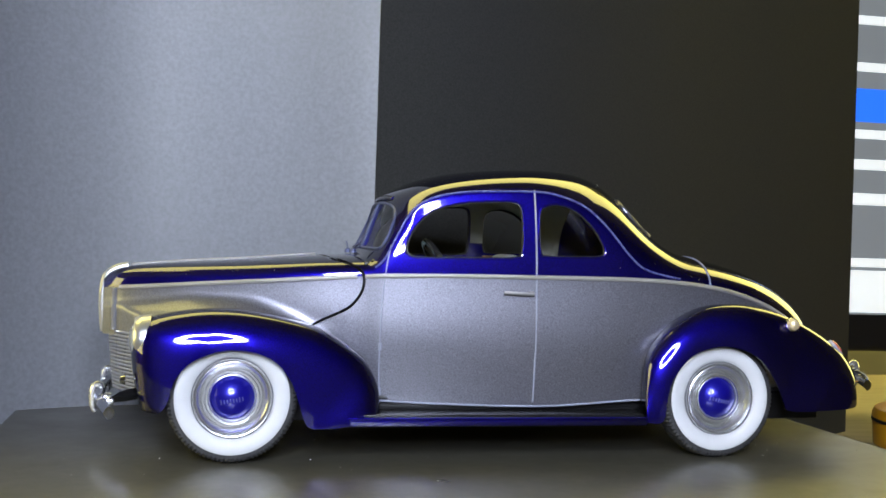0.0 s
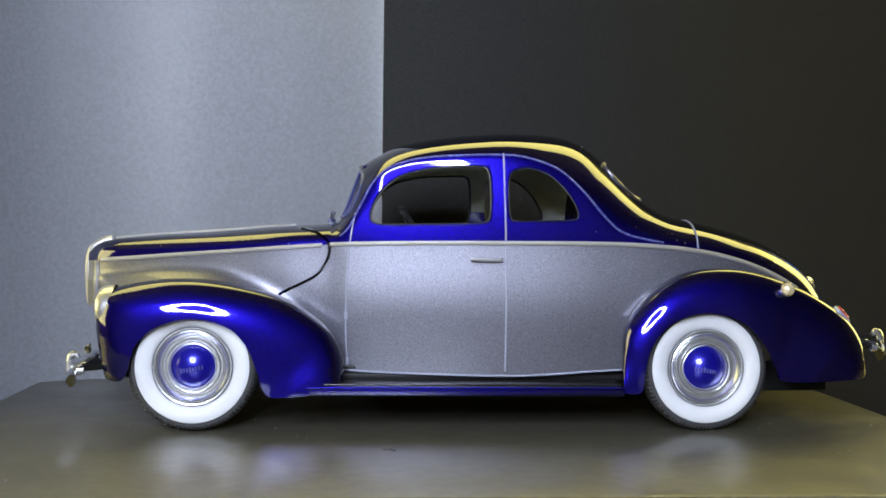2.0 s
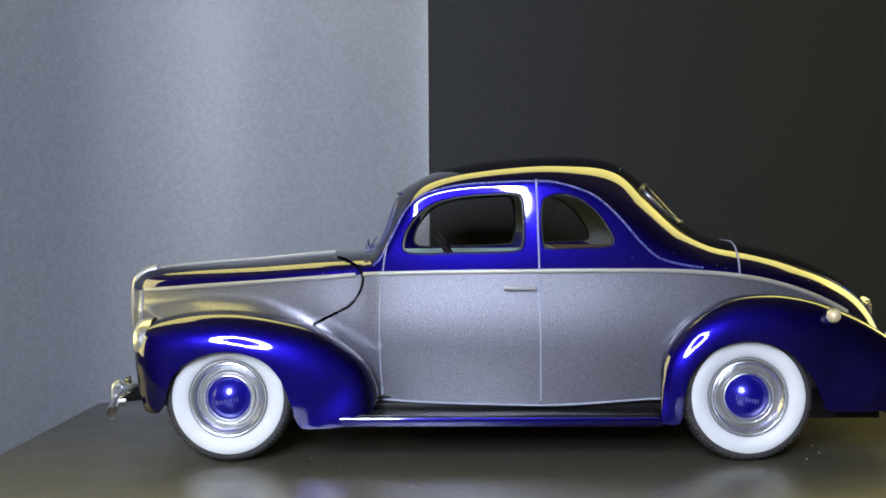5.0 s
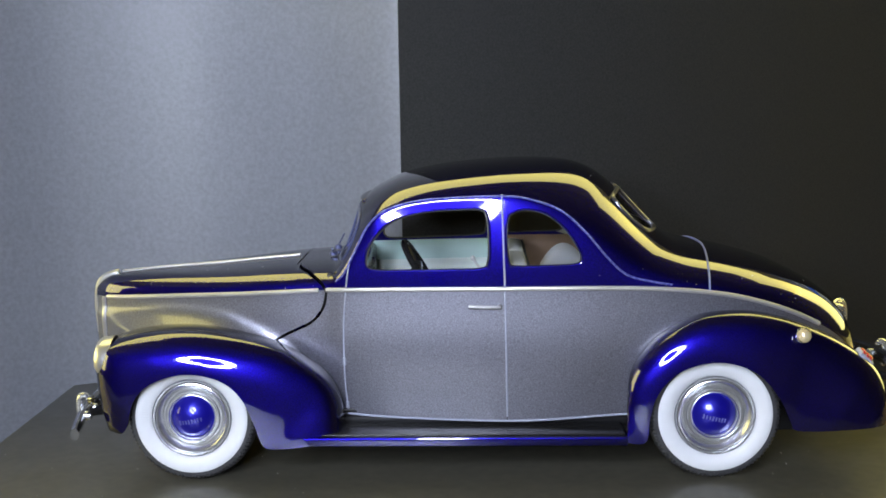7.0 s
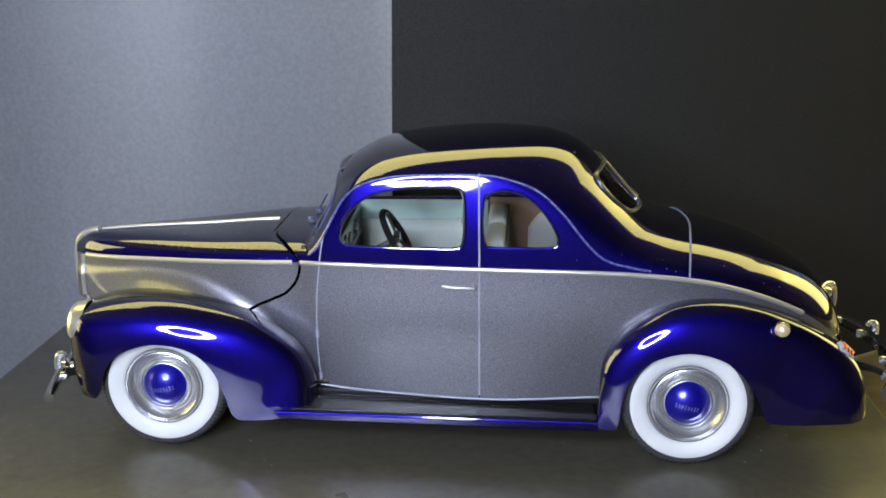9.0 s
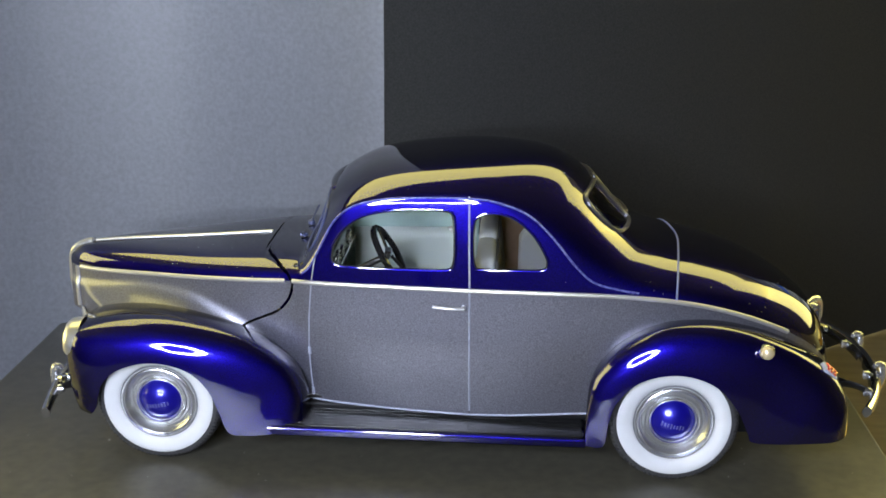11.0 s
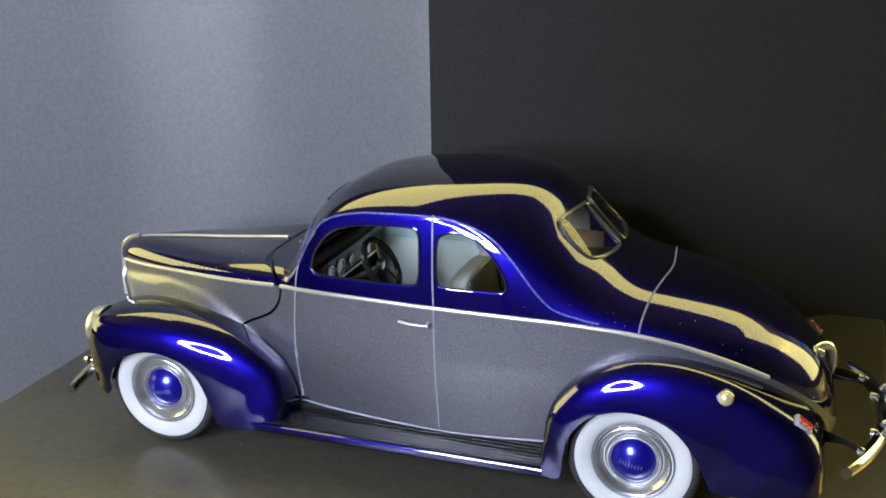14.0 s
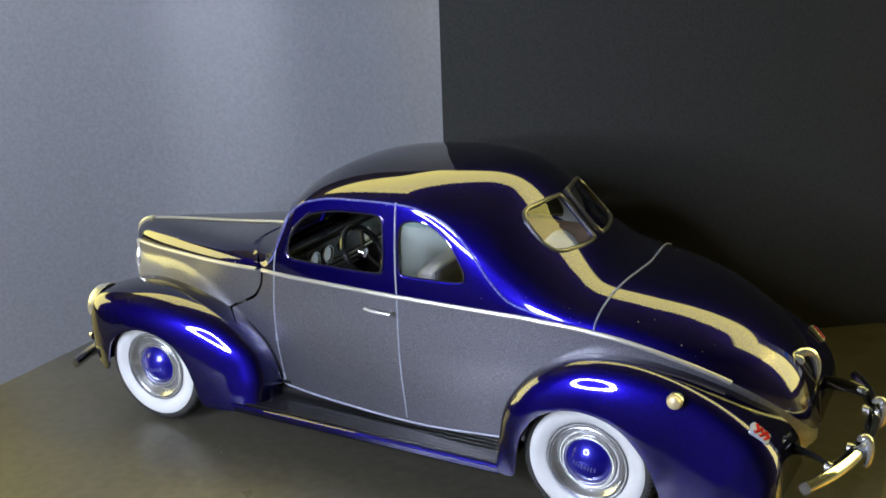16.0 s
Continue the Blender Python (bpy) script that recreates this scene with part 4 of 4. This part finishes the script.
for s in (-1, 1):
    for x, z in ((-0.597, 0.62), (-0.588, 0.36)):
        y = s * side_y(x, z)
        part("door_hinge", *tube([(x, y, z - 0.022), (x, y, z + 0.022)], 0.010, 8), SEAM, doors[s], "small pale door hinge")

# ---- cabin ----
for s in (-1, 1):
    inner = [[(x, s * (side_y(x, z) - 0.035), z) for z in np.linspace(0.32, 1.125, 10)] for x in np.linspace(-0.56, 0.30, 16)]
    panel = part("door_panel", *grid(inner), CREAM, car, "pale green inner door panel")
    thick(panel, 0.01)
    rear_in = [[(x, s * (side_y(x, z) - 0.035), z) for z in np.linspace(0.32, 1.145, 10)] for x in np.linspace(0.31, 0.95, 12)]
    low = [[(x, s * (side_y(x, z) - 0.052), z) for z in np.linspace(0.45, 1.09 - 6.0 * (x - 0.71) ** 2, 8)] for x in np.linspace(0.56, 0.84, 12)]
    thick(part("quarter_pad", *grid(low), WHITE, car, "rounded cream pad on the quarter trim"), 0.01)
    thick(part("quarter_panel", *grid(rear_in), TAN, car, "tan brown inner quarter panel"), 0.01)
    pad = [[(x, s * (side_y(x, z) - 0.058 + 0.008 * abs(z - 0.74) / 0.2), z) for z in np.linspace(0.45, 1.0, 8)] for x in np.linspace(-0.50, 0.285, 16)]
    thick(part("door_pad", *grid(pad), PADCLOTH, panel, "paler padded lower door trim"), 0.01)
    part("window_crank", *tube([(0.12, s * (side_y(0.12, 0.98) - 0.05), 1.0), (0.12, s * (side_y(0.12, 0.98) - 0.085), 1.0), (0.165, s * (side_y(0.12, 0.98) - 0.09), 0.935)], 0.009, 8), WHITE, panel, "white window crank")
    part("crank_knob", *lathe([(0.0001, 0.016), (0.012, 0.012), (0.017, 0.0), (0.012, -0.012), (0.0001, -0.016)], (0.12, s * (side_y(0.12, 0.98) - 0.088), 1.002), "y", 16), WHITE, panel)
part("cabin_floor", *box(-0.7, 1.1, -0.56, 0.56, 0.31, 0.34, 0.01), DARKTRIM, car)
dash = part("dashboard", *box(-0.66, -0.50, -0.54, 0.54, 0.92, 1.12, 0.03), GLOSSBLACK, car, "glossy black dashboard with chrome dials")
for y, r in ((-0.30, 0.055), (-0.16, 0.055), (0.0, 0.035), (0.28, 0.045)):
    part("dial", *lathe([(0.0001, 0.004), (r * 0.8, 0.005), (r * 0.86, 0.014), (r, 0.012), (r * 1.04, -0.004)], (-0.50, y, 1.02), "x", 24), WHEELCHROME, dash, "chrome-rimmed dial")
part("dash_strip", *tube([(-0.497, -0.5, 0.955), (-0.497, 0.5, 0.955)], 0.008, 6), WHEELCHROME, dash, "slim chrome strip")
part("firewall", *box(-0.69, -0.66, -0.52, 0.52, 0.34, 1.10, 0.005), DARKTRIM, car)
part("parcel_shelf", *box(0.86, 1.2, -0.56, 0.56, 1.02, 1.06, 0.01), DARKTRIM, car)
part("rear_bulkhead", *box(0.84, 0.87, -0.58, 0.58, 0.34, 1.04, 0.005), DARKTRIM, car)
seat = part("bench_seat", *box(-0.14, 0.38, -0.52, 0.52, 0.40, 0.68, 0.07), WHITE, car, "cream bench seat with a dark back panel")
for s in (-1, 1):
    lean = lambda k: 0.27 + 0.10 * k + 0.03 * math.sin(k * 3)
    sheet = [[(lean(k), y, 0.60 + 0.56 * k - 0.03 * (abs(abs(y) - 0.25) / 0.25) ** 4) for k in np.linspace(0, 1, 12)] for y in np.linspace(s * 0.012, s * 0.51, 14)]
    sb = part("backrest", *grid(sheet), WHITE, seat, "cream padded seat back")
    mod = sb.modifiers.new("thickness", "SOLIDIFY")
    mod.thickness, mod.offset = 0.11 * S, 0
    baked(sb)
    bev = sb.modifiers.new("round", "BEVEL")
    bev.width, bev.segments = 0.035 * S, 3
    baked(sb)
    smooth(sb.data, 60)
    rear_sheet = [[(lean(k) + 0.066 + 0.12 * (1 - k), y, 0.40 + 0.735 * k) for k in np.linspace(0, 1, 8)] for y in np.linspace(s * 0.03, s * 0.485, 8)]
    bp = part("back_panel", *grid(rear_sheet), SEATCLOTH, seat, "dark grey cloth seat rear panel")
    thick(bp, 0.012)
SWC = (-0.19, -0.23, 1.09)
rim_at = lambda k: (SWC[0] - 0.085 * math.cos(k), SWC[1] + 0.165 * math.sin(k), SWC[2] + 0.14 * math.cos(k))
sw = part("steering_wheel", *tube([rim_at(k) for k in np.linspace(0, 2 * math.pi, 48, endpoint=False)], 0.019, 8, True, up=(1, 0, 0)), GLOSSBLACK, car, "black steering wheel")
part("column", *tube([(-0.60, SWC[1], 0.86), (SWC[0] - 0.02, SWC[1], SWC[2] - 0.02)], 0.02, 10), DARKTRIM, sw)
part("hub", *lathe([(0.0001, 0.02), (0.03, 0.015), (0.04, -0.02)], SWC, "x", 16), CHROME, sw, "chrome wheel hub")
for k in (0.6, 2.6, 4.7):
    part("spoke", *tube([SWC, rim_at(k)], 0.010, 6), DARKTRIM, sw)
lining = [[(x, y * 0.96, z - 0.03) for x, y, z in row[8:-8]] for row, x0 in zip(upper_rows(), STATIONS) if -0.42 < x0 < 0.86]
head = part("headliner", *grid(lining), HEADCLOTH, car, "grey cloth headliner")
cut(thick(head, 0.006), prism(np.array(DOOR_WINDOW), "y", -1, 1), prism(QUARTER_WINDOW, "y", -1, 1))

# ---- dust settled on the car ----
rng = random.Random(11)
motes = []
for k in range(85):
    x = rng.uniform(-1.9, 2.2)
    h, side = rng.uniform(0.05, 0.98), rng.choice((-1, -1, 1))
    if -0.75 < x < -0.40 or (-0.5 < x < 0.75 and h < 0.75) or (0.85 < x < 1.2 and h > 0.3):
        continue
    r = rng.uniform(0.0012, 0.0028)
    p = (x, side * over_y(x, h), belt_z(x) + h * (top_z(x) - belt_z(x)))
    v, f = lathe([(0, r), (r * 0.8, r * 0.4), (r, -r)], p, "z", 6)
    motes.append(([(a + rng.uniform(-r, r) * 0.5, b, c) for a, b, c in v], f))
part("dust", *join(*motes), bpy.data.materials["pale_dust"], None, "fine pale dust specks on the car", "dust", "stuff")
